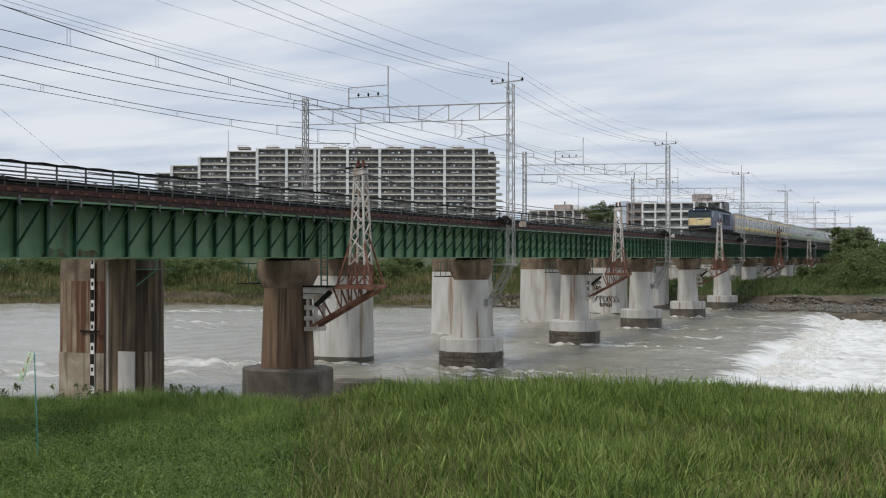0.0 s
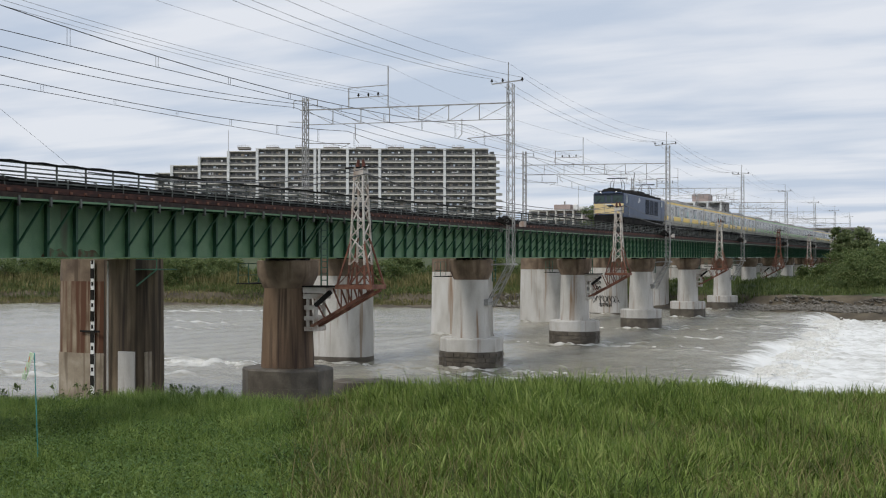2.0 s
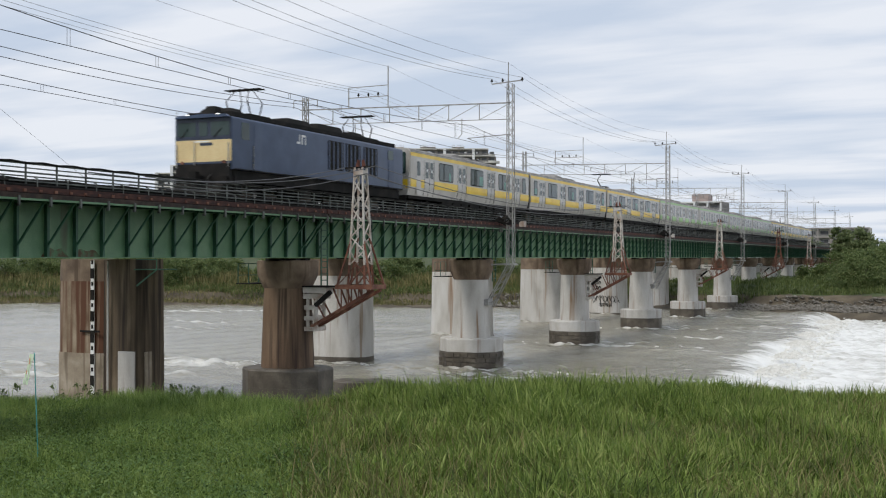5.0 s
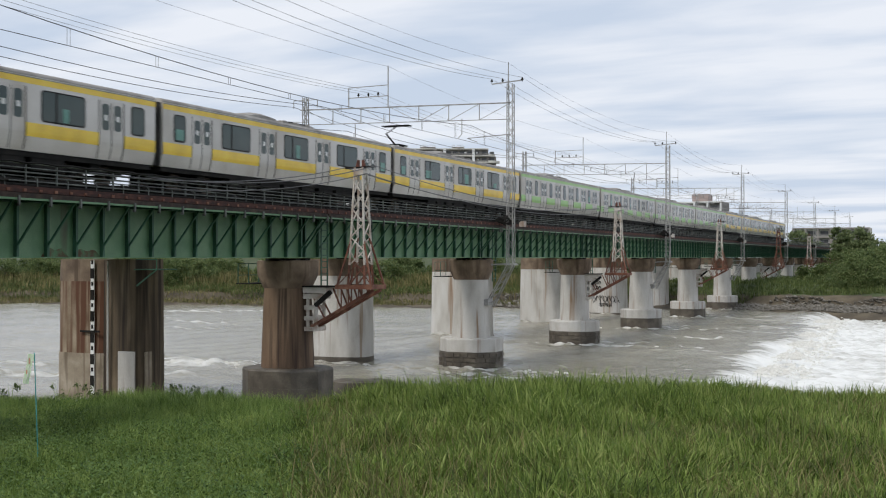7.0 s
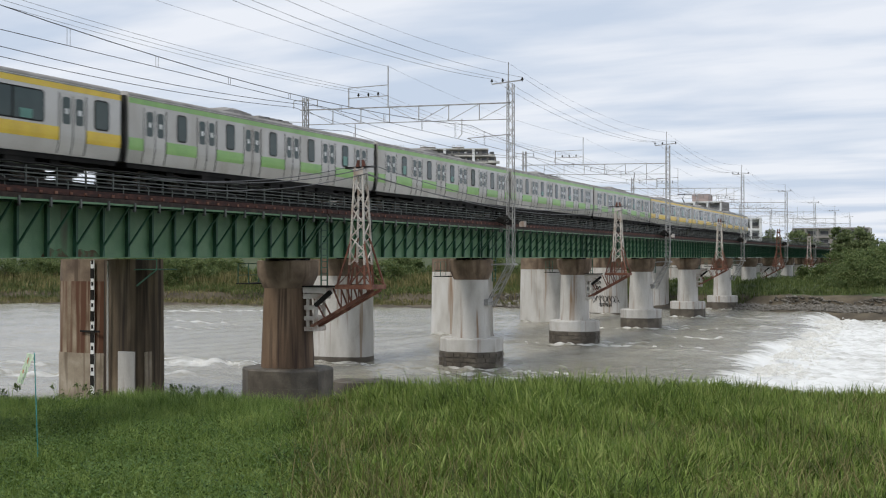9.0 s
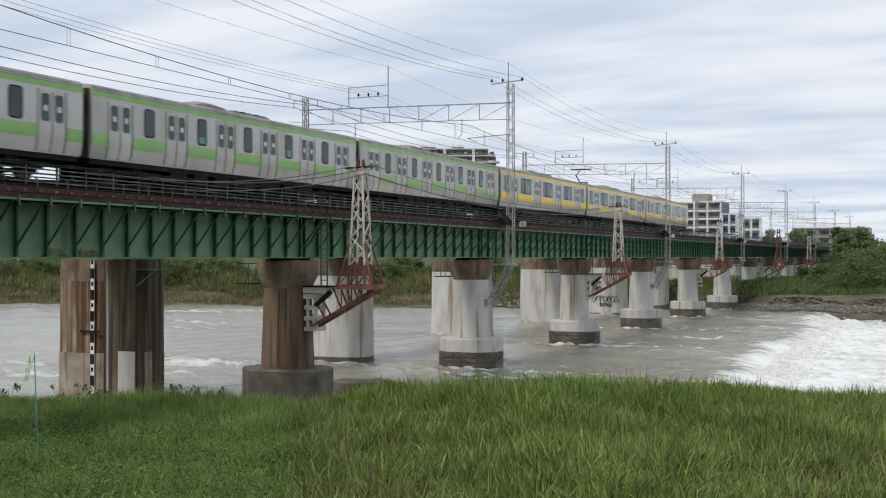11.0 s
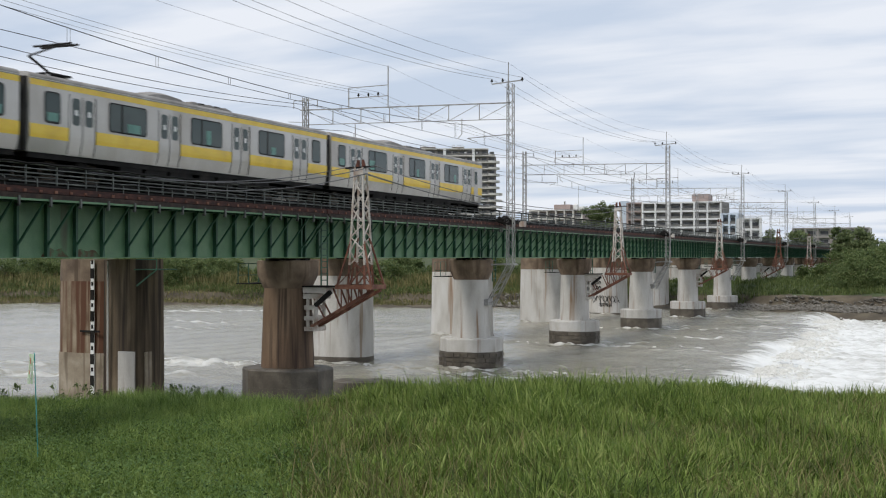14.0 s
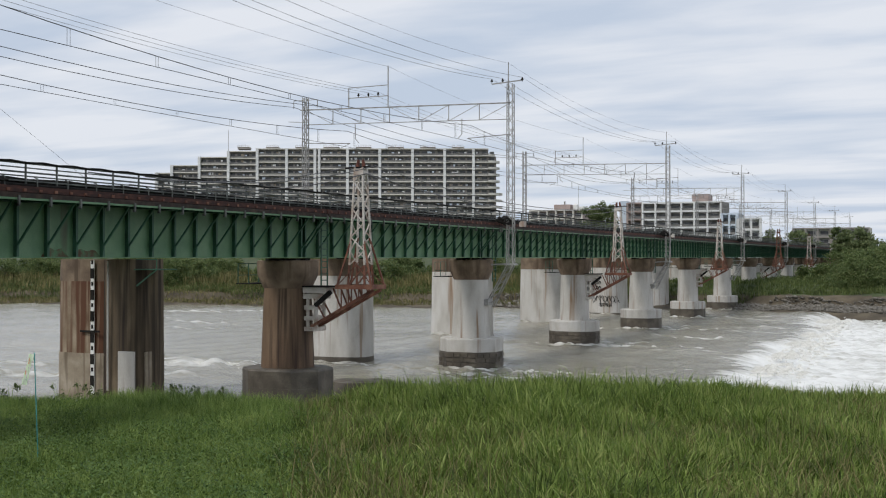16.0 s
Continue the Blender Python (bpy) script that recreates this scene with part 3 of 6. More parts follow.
def plate_girder(x, y, walkway):
    """One span of a half-deck plate girder bridge, from y to the next pier."""
    g = thing("girder_span", (x, y, 0), "green painted steel plate girder span with rusty walkway" if walkway else "green painted steel plate girder span", "bridge span", "spans of the green bridge" if walkway else "spans of the further bridge")
    a, b, lo, hi = 0.06, SPAN - 0.06, 6.78, 8.66
    for sx in (-0.58, 0.58):
        part("web", Form().span(sx - 0.012, sx + 0.012, a, b, lo + 0.03, hi - 0.04), GREEN, g)
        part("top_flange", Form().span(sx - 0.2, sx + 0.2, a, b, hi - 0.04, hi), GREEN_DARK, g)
        part("bottom_flange", Form().span(sx - 0.2, sx + 0.2, a, b, lo, lo + 0.03), GREEN, g)
    n = 16
    step = (b - a) / n
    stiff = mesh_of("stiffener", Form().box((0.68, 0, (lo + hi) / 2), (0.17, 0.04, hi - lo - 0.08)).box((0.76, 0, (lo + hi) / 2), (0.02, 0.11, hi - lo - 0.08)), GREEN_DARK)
    brk = mesh_of("walkway_bracket", Form().bar((0.74, 0, lo + 0.42), (1.9, 0, hi - 0.04), 0.045).box((0.74, 0, lo + 0.42), (0.1, 0.05, 0.3)).span(0.8, 2.12, -0.04, 0.04, hi - 0.06, hi + 0.04), GREEN_DARK)
    clip = mesh_of("bracket_end", Form().box((2.15, 0, hi - 0.06), (0.06, 0.085, 0.29)).box((2.12, 0, hi - 0.2), (0.12, 0.05, 0.08)), PIPE)
    for i in range(n + 1):
        for nm, me in (("stiffener", stiff), ("walkway_bracket", brk), ("bracket_end", clip)):
            if not walkway:
                continue
            o = new(nm, me)
            o.parent = g
            o.location = (0, a + min(max(i * step, 0.12), b - a - 0.12), 0)
    if walkway:
        part("walkway", Form().span(0.8, 2.06, a, b, hi + 0.05, hi + 0.13), SLEEPER, g, "brown weathered walkway planks")
        part("fascia", Form().span(2.07, 2.11, a, b, hi + 0.02, hi + 0.18), SLEEPER, g, "dark brown edge plank")
        part("edge_angle", Form().span(2.03, 2.12, a, b, hi - 0.05, hi + 0.016), GREEN, g)
        part("cable_duct", Form().span(1.85, 2.03, a, b, hi + 0.2, hi + 0.40), TROUGH, g, "grimy red cable trough")
        cleat = mesh_of("trough_cleat", Form().box((2.04, 0, hi + 0.27), (0.05, 0.13, 0.09)), RUSTRED)
        for i in range(2 * n):
            o = new("trough_cleat", cleat)
            o.parent = g
            o.location = (0, a + (i + 0.5) * step / 2, 0)
        post = mesh_of("handrail_post", Form().bar((1.75, 0, hi + 0.1), (1.75, 0, 9.83), 0.035, 6).bar((1.75, 0, hi + 0.4), (2.02, 0, hi + 0.2), 0.02), PIPE)
        hook = mesh_of("cable_hook", Form().bar((2.0, 0, hi + 0.4), (2.0, 0, hi + 0.66), 0.022).bar((2.0, 0, hi + 0.66), (1.88, 0, hi + 0.7), 0.022), PIPE)
        for i in range(n):
            o = new("handrail_post", post)
            o.parent = g
            o.location = (0, a + (i + 0.5) * step, 0)
            o = new("cable_hook", hook)
            o.parent = g
            o.location = (0, a + (i + 0.68) * step, 0)
        for zz, rr in ((9.82, 0.04), (9.52, 0.03), (9.24, 0.03)):
            part("handrail", Form().bar((1.75, a, zz), (1.75, b, zz), rr, 6), PIPE, g)
        part("rail_cable", Form().line([(1.80, a + i * (b - a) / 32, 9.86 - 0.035 * (i % 2)) for i in range(33)], 0.035, 5), DARK, g, "black cable looped along the handrail")
        for xx, zz, rr, k in ((1.62, 9.13, 0.085, 0.0), (1.44, 9.20, 0.09, 1.7), (1.66, 9.28, 0.07, 3.1)):
            part("cable", Form().line([(xx, a + i * (b - a) / 24, zz + 0.025 * math.sin(1.9 * i + k)) for i in range(25)], rr, 6), DARK, g, "thick black cable on the walkway")
        for zz, xx, rr, mm in ((9.10, 1.93, 0.04, DARK), (9.0, 1.6, 0.05, DARK), (9.66, 1.8, 0.022, PIPE), (9.40, 1.72, 0.022, PIPE)):
            part("conduit", Form().bar((xx, a, zz), (xx, b, zz), rr, 6), mm, g)
    # bracing and the end diaphragms
    part("end_frame", Form().span(-0.56, 0.56, a + 0.1, a + 0.14, lo + 0.1, hi - 0.1).span(-0.56, 0.56, b - 0.14, b - 0.1, lo + 0.1, hi - 0.1), GREEN_DARK, g)
    return g


def masonry(y):
    """Rough stone courses round the foot of a pier."""
    base = thing("stone_courses", (XN + 0.06, y, 0), "dark wet stone courses round the pier footing", "masonry", "stone courses of the footings")
    g = random.Random(int(y))
    ring = oct_ring(3.9, 3.25, 0)
    block = mesh_of("stone_block", Form().loft([[(sx * 0.235, -0.03, sz * 0.145) for sx, sz in ((-1, -1), (1, -1), (1, 1), (-1, 1))], [(sx * 0.205, 0.05, sz * 0.115) for sx, sz in ((-1, -1), (1, -1), (1, 1), (-1, 1))]]), WET)
    for i in range(8):
        p, q = Vector(ring[i]), Vector(ring[(i + 1) % 8])
        if (p.y + q.y) > 2.9:
            continue
        ln = (q - p).length
        n = max(1, round(ln / 0.49))
        ang = math.degrees(math.atan2((q - p).y, (q - p).x))
        for row in range(3):
            for j in range(n):
                m = p.lerp(q, (j + 0.5 + (0.28 if row % 2 else -0.1) * (1 if n > 2 else 0) * (0 < j < n - 1) + g.uniform(-0.06, 0.06)) / n)
                o = new("stone_block", block)
                o.parent = base
                o.matrix_basis = pose(m.x, m.y, 0.52 - row * 0.31, 0, 0, ang + 180 + g.uniform(-2, 2)) @ Matrix.Diagonal((ln / n / 0.49 * g.uniform(0.86, 1.04), g.uniform(0.5, 1.7), g.uniform(0.86, 1.02), 1))


def build_tracks():
    for x, nm in ((XN, "railway_track"), (XF, "railway_track")):
        t = thing(nm, (x, 0, 0), "steel rails on brown timber bridge sleepers", "railway track", kind="structure")
        for sx in (-0.566, 0.566):
            part("rail", Form().span(sx - 0.035, sx + 0.035, -30, 900, RAILTOP - 0.05, RAILTOP).span(sx - 0.01, sx + 0.01, -30, 900, RAILTOP - 0.13, RAILTOP - 0.05).span(sx - 0.06, sx + 0.06, -30, 900, RAILTOP - 0.15, RAILTOP - 0.13), RAIL, t)
        f = Form()
        for i in range(900):
            y = -20 + i * 0.42
            f.span(-1.15, 1.15, y - 0.11, y + 0.11, 8.664, RAILTOP - 0.154)
        tagged(part("sleepers", f, SLEEPER, t), kind="stuff")
        part("guard_timber", Form().span(1.0, 1.14, -20, 358, RAILTOP - 0.15, RAILTOP - 0.02).span(-1.14, -1.0, -20, 358, RAILTOP - 0.15, RAILTOP - 0.02), DARK, t)


def build_spans():
    first = plate_girder(XN, Y0 - 2 * SPAN, True)
    other = plate_girder(XF, Y0 - 2 * SPAN, False)
    for k in range(-1, 13):
        span = copy_thing(first, Matrix.Translation((XN, Y0 + k * SPAN, 0)))
        if k == -1:
            for u0, wide, high in ((5.55, 1.35, 0.42), (7.05, 1.55, 0.36)):
                edge = [(u0, 6.82), (u0 + wide, 6.82)] + [(u0 + wide * (1 - i / 12), 6.84 + high * math.sin(math.pi * i / 12) * (0.75 + 0.25 * math.sin(7.1 * i))) for i in range(1, 12)]
                part("rust_stain", Form().plate(edge, 0.003, lambda u, v, w: (0.593 + w, u, v)), STAIN, span, "rust bleeding along the bottom edge")
        copy_thing(other, Matrix.Translation((XF, Y0 + k * SPAN, 0)))


def ladder(y):
    l = thing("access_ladder", (XN + 1.15, y, 0), "dark green steel access ladder at the pier", "ladder", "ladders of the bridge")
    for s in (-0.3, 0.3):
        part("stile", Form().bar((0, s, 5.2), (0, s, 8.7), 0.04), GREEN_DARK, l)
    for i in range(11):
        part("rung", Form().bar((0, -0.3, 5.4 + i * 0.3), (0, 0.3, 5.4 + i * 0.3), 0.024, 6), GREEN_DARK, l)
    part("stand_off", Form().bar((-0.35, 0.3, 8.5), (0, 0.3, 8.5), 0.025).bar((-0.35, 0.3, 6.9), (0, 0.3, 6.9), 0.025), GREEN_DARK, l)


build_piers()
masonry(Y0 + SPAN)
masonry(Y0 + 2 * SPAN)
build_spans()
build_tracks()
for k in range(0, 6):
    ladder(Y0 + k * SPAN + 1.3)


# ---- overhead line: masts, portals, feeder towers, wires ----
def lattice(f, cx, cy, z0, z1, w0, w1, bays, leg, web):
    """A square lattice column; w0 and w1 are its widths at foot and head."""
    def corner(z, sx, sy):
        w = w0 + (w1 - w0) * (z - z0) / (z1 - z0)
        return (cx + sx * w / 2, cy + sy * w / 2, z)
    cs = ((-1, -1), (1, -1), (1, 1), (-1, 1))
    for s in cs:
        f.bar(corner(z0, *s), corner(z1, *s), leg)
    for j in range(bays):
        za, zb = z0 + (z1 - z0) * j / bays, z0 + (z1 - z0) * (j + 1) / bays
        for i in range(4):
            p, q = cs[i], cs[(i + 1) % 4]
            if j % 2:
                p, q = q, p
            f.bar(corner(za, *p), corner(zb, *q), web)
    return f


XM, XMF = -26.1, -41.3


def insulator(f, x, y, z):
    f.bar((x, y, z), (x, y, z + 0.1), 0.025, 6)
    f.bar((x, y, z + 0.1), (x, y, z + 0.16), 0.09, 8, 0.075)
    f.bar((x, y, z + 0.16), (x, y, z + 0.28), 0.07, 8, 0.03)


def portal(y, label, drop=0.0):
    p = thing("catenary_portal", (0, y, 0), label, "catenary portal", "portals over the tracks")
    part("near_mast", lattice(Form(), XM, 0, 6.3, 18.0, 0.42, 0.36, 26, 0.035, 0.02), STEEL, p, "galvanised lattice mast")
    part("mast_spike", Form().bar((XM - 0.15, 0, 17.6), (XM - 0.15, 0, 19.4), 0.045, 6, 0.03), STEEL, p)
    part("crossarm", Form().bar((XM - 1.3, 0, 18.05), (XM + 0.85, 0, 18.2), 0.05), STEEL, p)
    for x in (XM - 1.3, XM - 0.55, XM + 0.8):
        f = Form()
        insulator(f, x, 0, 18.1)
        part("insulator", f, DARK, p, smooth=True)
    part("far_mast", lattice(Form(), XMF, 0, 6.8, 17.95, 0.36, 0.3, 24, 0.04, 0.022), STEEL, p, "galvanised lattice mast")
    # braced beam between the masts
    zt, zb = 16.78 - drop, 15.72 - drop
    tz, bz = 17.07 - drop, 16.03 - drop
    f = Form().bar((XMF - 0.4, 0, tz), (XM, 0, zt), 0.055).bar((XMF, 0, bz), (XM, 0, zb), 0.035)
    part("beam_chords", f, STEEL, p)
    n = 7
    for i in range(n):
        xa, xb = XMF + (XM - XMF) * i / n, XMF + (XM - XMF) * (i + 1) / n
        ta, tb = tz + (zt - tz) * i / n, tz + (zt - tz) * (i + 1) / n
        ba, bb = bz + (zb - bz) * i / n, bz + (zb - bz) * (i + 1) / n
        if i:
            part("beam_post", Form().bar((xa, 0, ta), (xa, 0, ba), 0.035), STEEL, p)
        part("beam_diagonal", Form().bar((xa, 0, ta), (xb, 0, bb), 0.022) if i < 4 else Form().bar((xa, 0, ba), (xb, 0, tb), 0.022), STEEL, p)
    # raised frame with three insulators, and its aerial
    xa, xb = -37.9, -34.9
    part("feeder_frame", Form().bar((xa, 0, 16.95 - drop), (xa, 0, 18.4 - drop), 0.04).bar((xb, 0, 16.9 - drop), (xb, 0, 19.75 - drop), 0.04).bar((xa, 0, 18.4 - drop), (xb, 0, 18.45 - drop), 0.035).bar((xa, 0, 17.7 - drop), (xb, 0, 17.72 - drop), 0.04), STEEL, p)
    for i in range(3):
        f = Form()
        insulator(f, xa + 0.75 * (i + 1), 0, 17.72 - drop)
        part("insulator", f, DARK, p, smooth=True)
    for x0, xt in ((XM, XN), (XMF, XF)):
        s = 1 if x0 > xt else -1
        part("cantilever", Form().bar((x0, 0, 14.75), (xt - 0.2 * s, 0, 14.6), 0.03, 6).bar((xt - 0.2 * s, 0, 14.6), (xt + 0.5 * s, 0, 14.32), 0.02, 6), STEEL, p)
        part("dropper_arm", Form().bar((xt - 0.6 * s, 0, 15.9 - drop), (xt - 0.6 * s, 0, 14.9), 0.03, 6).bar((xt - 0.6 * s, 0, 14.9), (xt - 0.9 * s, 0, 14.6), 0.025, 6), STEEL, p)
    for s in (-1, 1):
        part("loop_bracket", Form().bar((XMF + s * 0.15, 0, 17.75), (XMF + s * 0.95, 0, 17.75), 0.025).bar((XMF + s * 0.95, 0, 17.75), (XMF + s * 0.95, 0, 17.2), 0.025), STEEL, p)
    part("stub_arm", Form().bar((XMF, 0, 16.2), (XMF - 1.4, 0, 16.3), 0.03), STEEL, p)
    # how the near mast is carried by the pier
    part("mast_seat", Form().bar((XN + 1.1, 0, 6.3), (XM, 0, 6.4), 0.07).box((XM, 0, 6.35), (0.7, 0.7, 0.12)), STEEL, p)
    st = Form()
    for sy in (-0.2, 0.2):
        st.bar((XN + 1.15, sy, 3.75), (XM - 0.2, sy, 6.3), 0.045).bar((XN + 1.6, sy, 3.6), (XM + 0.2, sy, 6.3), 0.045)
        for i in range(6):
            u, w = i / 6, (i + 1) / 6
            st.bar((XN + 1.15 + u * 1.45, sy, 3.75 + u * 2.55), (XN + 1.6 + w * 1.4, sy, 3.6 + w * 2.7), 0.025)
    part("mast_strut", st, STEEL, p, "inclined lattice strut")
    part("anchor_plate", Form().box((XN + 1.15, 0, 3.9), (0.5, 0.9, 0.4)), STEEL, p)
    if y > Y0:
        part("cable_box", Form().box((XM - 0.1, 2.6, 9.02), (0.3, 0.55, 0.36)), OLDSTEEL, p, "small pale junction box")
    for k in range(5):
        part("cable_bundle", Form().line([(XM - 0.25 + 0.32 * math.cos(1.1 * i + k), -1.5 + i * 0.25, 9.2 + 0.3 * math.sin(i * 0.9 + 1.4 * k) * math.exp(-((i - 6) / 5) ** 2)) for i in range(14)], 0.05, 5), DARK, p, "tangled black cables")
    return p


def feeder_tower(y, label, mat_low, mat_high):
    XT = -25.1
    t = thing("feeder_tower", (0, y, 0), label, "lattice tower", "feeder towers on the piers")
    part("mast", lattice(Form(), XT, 0, 6.45, 10.95, 0.772, 0.4, 7, 0.055, 0.036), mat_high, t, "weathered white lattice mast")
    for sx in (-1, 1):
        for sy in (-1, 1):
            part("foot_leg", Form().bar((XT + sx * 0.425, sy * 0.425, 5.45), (XT + sx * 0.386, sy * 0.386, 6.446), 0.06), mat_low, t, "rust red foot of the mast")
        part("foot_lacing", Form().bar((XT - 0.42, sx * 0.42, 5.5), (XT + 0.39, sx * 0.39, 6.4), 0.04), mat_low, t)
    for sx in (-1, 1):
        for sy in (-1, 1):
            part("brace_leg", Form().bar((XT + sx * 0.88, sy * 0.66, 5.5), (XT + sx * 0.3, sy * 0.3, 7.7), 0.055), mat_low, t, "rust red brace leg")
    f = Form()
    for sy in (-0.6, 0.6):
        f.bar((XT - 0.8, sy, 5.6), (XT + 0.1, sy * 0.6, 6.6), 0.03).bar((XT + 0.8, sy, 5.6), (XT - 0.1, sy * 0.6, 6.6), 0.03)
    part("leg_lacing", f, mat_low, t)
    part("platform", Form().span(XT - 0.95, XT + 0.95, -0.74, -0.6, 5.34, 5.54).span(XT - 0.95, XT + 0.95, 0.6, 0.74, 5.34, 5.54).span(XT - 0.95, XT - 0.8, -0.6, 0.6, 5.34, 5.54).span(XT + 0.8, XT + 0.95, -0.6, 0.6, 5.34, 5.54).span(XT - 0.1, XT + 0.1, -0.6, 0.6, 5.36, 5.5), mat_low, t)
    x0, x1 = XN + 1.3, XT + 0.85
    run = x1 - x0
    for sy in (-0.36, 0.36):
        part("lower_chord", Form().bar((x0 + 0.1, sy, 3.55), (x1, sy, 5.3), 0.1), mat_low, t, "heavy rust-streaked raking chord")
        for u, up, back in ((0.24, 1.0, 0.62), (0.5, 0.95, 0.42), (0.66, 0.8, 0.25), (0.82, 0.45, 0.12)):
            zc = 3.55 + u * 1.75
            part("bracket_diagonal", Form().bar((x0 + u * run, sy, zc), (x0 + u * run - back, sy, min(zc + up, 5.36)), 0.045), mat_low, t)
            if u > 0.3:
                part("bracket_post", Form().bar((x0 + u * run, sy, zc), (x0 + u * run, sy, 5.36), 0.035), mat_low, t)
    part("knee_brace", Form().bar((x0 + 0.35, -0.42, 4.55), (x0 + 1.15, -0.42, 5.2), 0.13), DARK, t, "dark knee brace")
    # painted corbel bolted to the pier, with an open grid of straps under it
    part("corbel", Form().span(XN + 1.0, x0 + 0.95, -0.5, 0.5, 5.14, 5.4).span(XN + 1.0, x0 + 0.7, -0.45, 0.45, 4.86, 5.1), OLDSTEEL, t, "pale painted corbel beam")
    part("corbel_plate", Form().span(XN + 1.0, x0 + 1.05, -0.58, 0.58, 5.404, 5.47), DARK, t)
    a = Form()
    for xx in (XN + 1.2, x0 + 0.36):
        for sy in (-0.36, 0.36):
            a.bar((xx, sy, 3.4), (xx, sy, 4.84), 0.085)
    for z in (3.45, 3.95, 4.45):
        a.span(XN + 1.05, x0 + 0.42, -0.45, -0.33, z - 0.1, z + 0.1).span(XN + 1.05, x0 + 0.42, 0.33, 0.45, z - 0.1, z + 0.1).span(x0 + 0.32, x0 + 0.42, -0.33, 0.33, z - 0.1, z + 0.1)
    part("anchor_frame", a, OLDSTEEL, t, "grid of weathered straps")
    part("head_arm", Form().bar((XT - 0.8, 0, 10.95), (XT + 0.75, 0, 10.99), 0.06), DARK, t)
    h = Form()
    for sx in (-0.16, 0.16):
        h.bar((XT + sx, 0, 11.0), (XT + sx * 0.7, 0, 11.32), 0.1, 8, 0.06)
    part("head_insulator", h, RUST, t)
    part("head_collar", Form().box((XT, 0, 10.72), (0.5, 0.5, 0.2)), mat_high, t)
    return t


for k in range(-1, 14, 2):
    portal(Y0 + k * SPAN, "galvanised steel lattice portal carrying the overhead wires", 0.55 if k > 1 else 0.0)
for k in range(0, 14, 2):
    feeder_tower(Y0 + k * SPAN + (0, 5.5, 3)[max(0, min(2, (k - 4) // 2))] * (k > 4), "old white and rust-red lattice tower on the pier" if k != 6 else "rust-red lattice tower on the pier", RUSTRED, OLDSTEEL if k != 6 else RUSTRED)


def catenary(x, ya, yb, za, zb, sag, r, n=14):
    return Form().line([(x, ya + (yb - ya) * i / n, za + (zb - za) * i / n - sag * 4 * (i / n) * (1 - i / n)) for i in range(n + 1)], r, 4)


def build_wires():
    for k in range(-3, 13, 2):
        ya = Y0 + k * SPAN
        yb = ya + 2 * SPAN
        for x, name in ((XN, "near"), (XF, "far")):
            w = thing("overhead_wire", (0, 0, 0), "dark overhead contact wire with messenger and droppers", "overhead wire", "overhead wires")
            part("contact_wire", catenary(x, ya, yb, 14.37, 14.37, 0.03, 0.014), WIRE, w)
            part("messenger_wire", catenary(x, ya, yb, 15.45, 15.45, 0.84, 0.018), WIRE, w)
            for i in range(9):
                u = (2.5 + 5.07 * i - (1.5 if x == XF else 0)) / (yb - ya)
                zm = 15.45 - 3.36 * u * (1 - u)
                part("dropper", Form().line([(x, ya + (yb - ya) * u - 0.08, 14.37), (x, ya + (yb - ya) * u - 0.08, zm), (x, ya + (yb - ya) * u + 0.08, zm), (x, ya + (yb - ya) * u + 0.08, 14.37)], 0.011, 4), WIRE, w)
        for x in (XM - 1.3, XM - 0.55, XM + 0.8):
            solid("feeder_line", catenary(x, ya, yb, 18.38, 18.38, 0.98, 0.010), WIRE, "thin dark feeder line between mast heads", "power line", group="feeder lines")
        for x in (-37.15, -36.4, -35.65):
            solid("feeder_line", catenary(x, ya, yb, 18.0 - 0.55 * (k > 1), 18.0 - 0.55 * (k > -1), 0.55, 0.009), WIRE, "thin dark feeder line over the tracks", "power line", group="feeder lines")
        solid("feeder_line", catenary(-34.9, ya, yb, 19.7 - 0.55 * (k > 1), 19.7 - 0.55 * (k > -1), 0.6, 0.007), WIRE, "hair-thin earth wire over the tracks", "power line", group="feeder lines")
        solid("feeder_line", catenary(XM - 0.15, ya, yb, 19.35, 19.35, 0.9, 0.007), WIRE, "hair-thin earth wire between mast heads", "power line", group="feeder lines")
        for x in (XMF - 0.95, XMF + 0.95):
            solid("feeder_line", catenary(x, ya, yb, 17.3, 17.3, 0.8, 0.019), WIRE, "thin dark feeder line beside the mast", "power line", group="feeder lines")
    for k in range(-2, 12, 2):
        ya = Y0 + k * SPAN
        for dx, dz in ((-0.8, 0.0), (0.75, 0.04), (0.3, -0.3)):
            if k == -2:
                run = [(-27.12 + (2.02 + dx) * i / 12, 33.5 + 2 * dx + (Y0 - 33.5 - 2 * dx) * i / 12, 9.72 + dz + 1.25 * i / 12 - 1.9 * (i / 12) * (1 - i / 12)) for i in range(13)]
                solid("feeder_line", Form().line(run, 0.02, 4), WIRE, "dark cable running down to the handrail", "power line", group="tower cables")
                continue
            solid("feeder_line", catenary(-25.1 + dx, ya, ya + 2 * SPAN, 10.97 + dz, 10.97 + dz, 1.0, 0.02), WIRE, "sagging dark cable between lattice towers", "power line", group="tower cables")


build_wires()

# ---- train ----
def car_section(z0, wb, ww, zt, rr, crown):
    """Half outline of a car body, from the sill up over the roof."""
    pts = [(wb + (ww - wb) * (1 - (1 - q) ** 2), z0 + 0.77 * q) for q in (0.0, 0.2, 0.4, 0.6, 0.8, 1.0)] + [(ww, zt - rr)]
    for i in range(1, 5):
        a = radians(90 * i / 5)
        pts.append((ww - rr + rr * math.cos(a), zt - rr + rr * math.sin(a)))
    pts += [(ww * 0.55, zt + crown * 0.7), (ww * 0.2, zt + crown)]
    return pts + [(-x, z) for x, z in reversed(pts)]


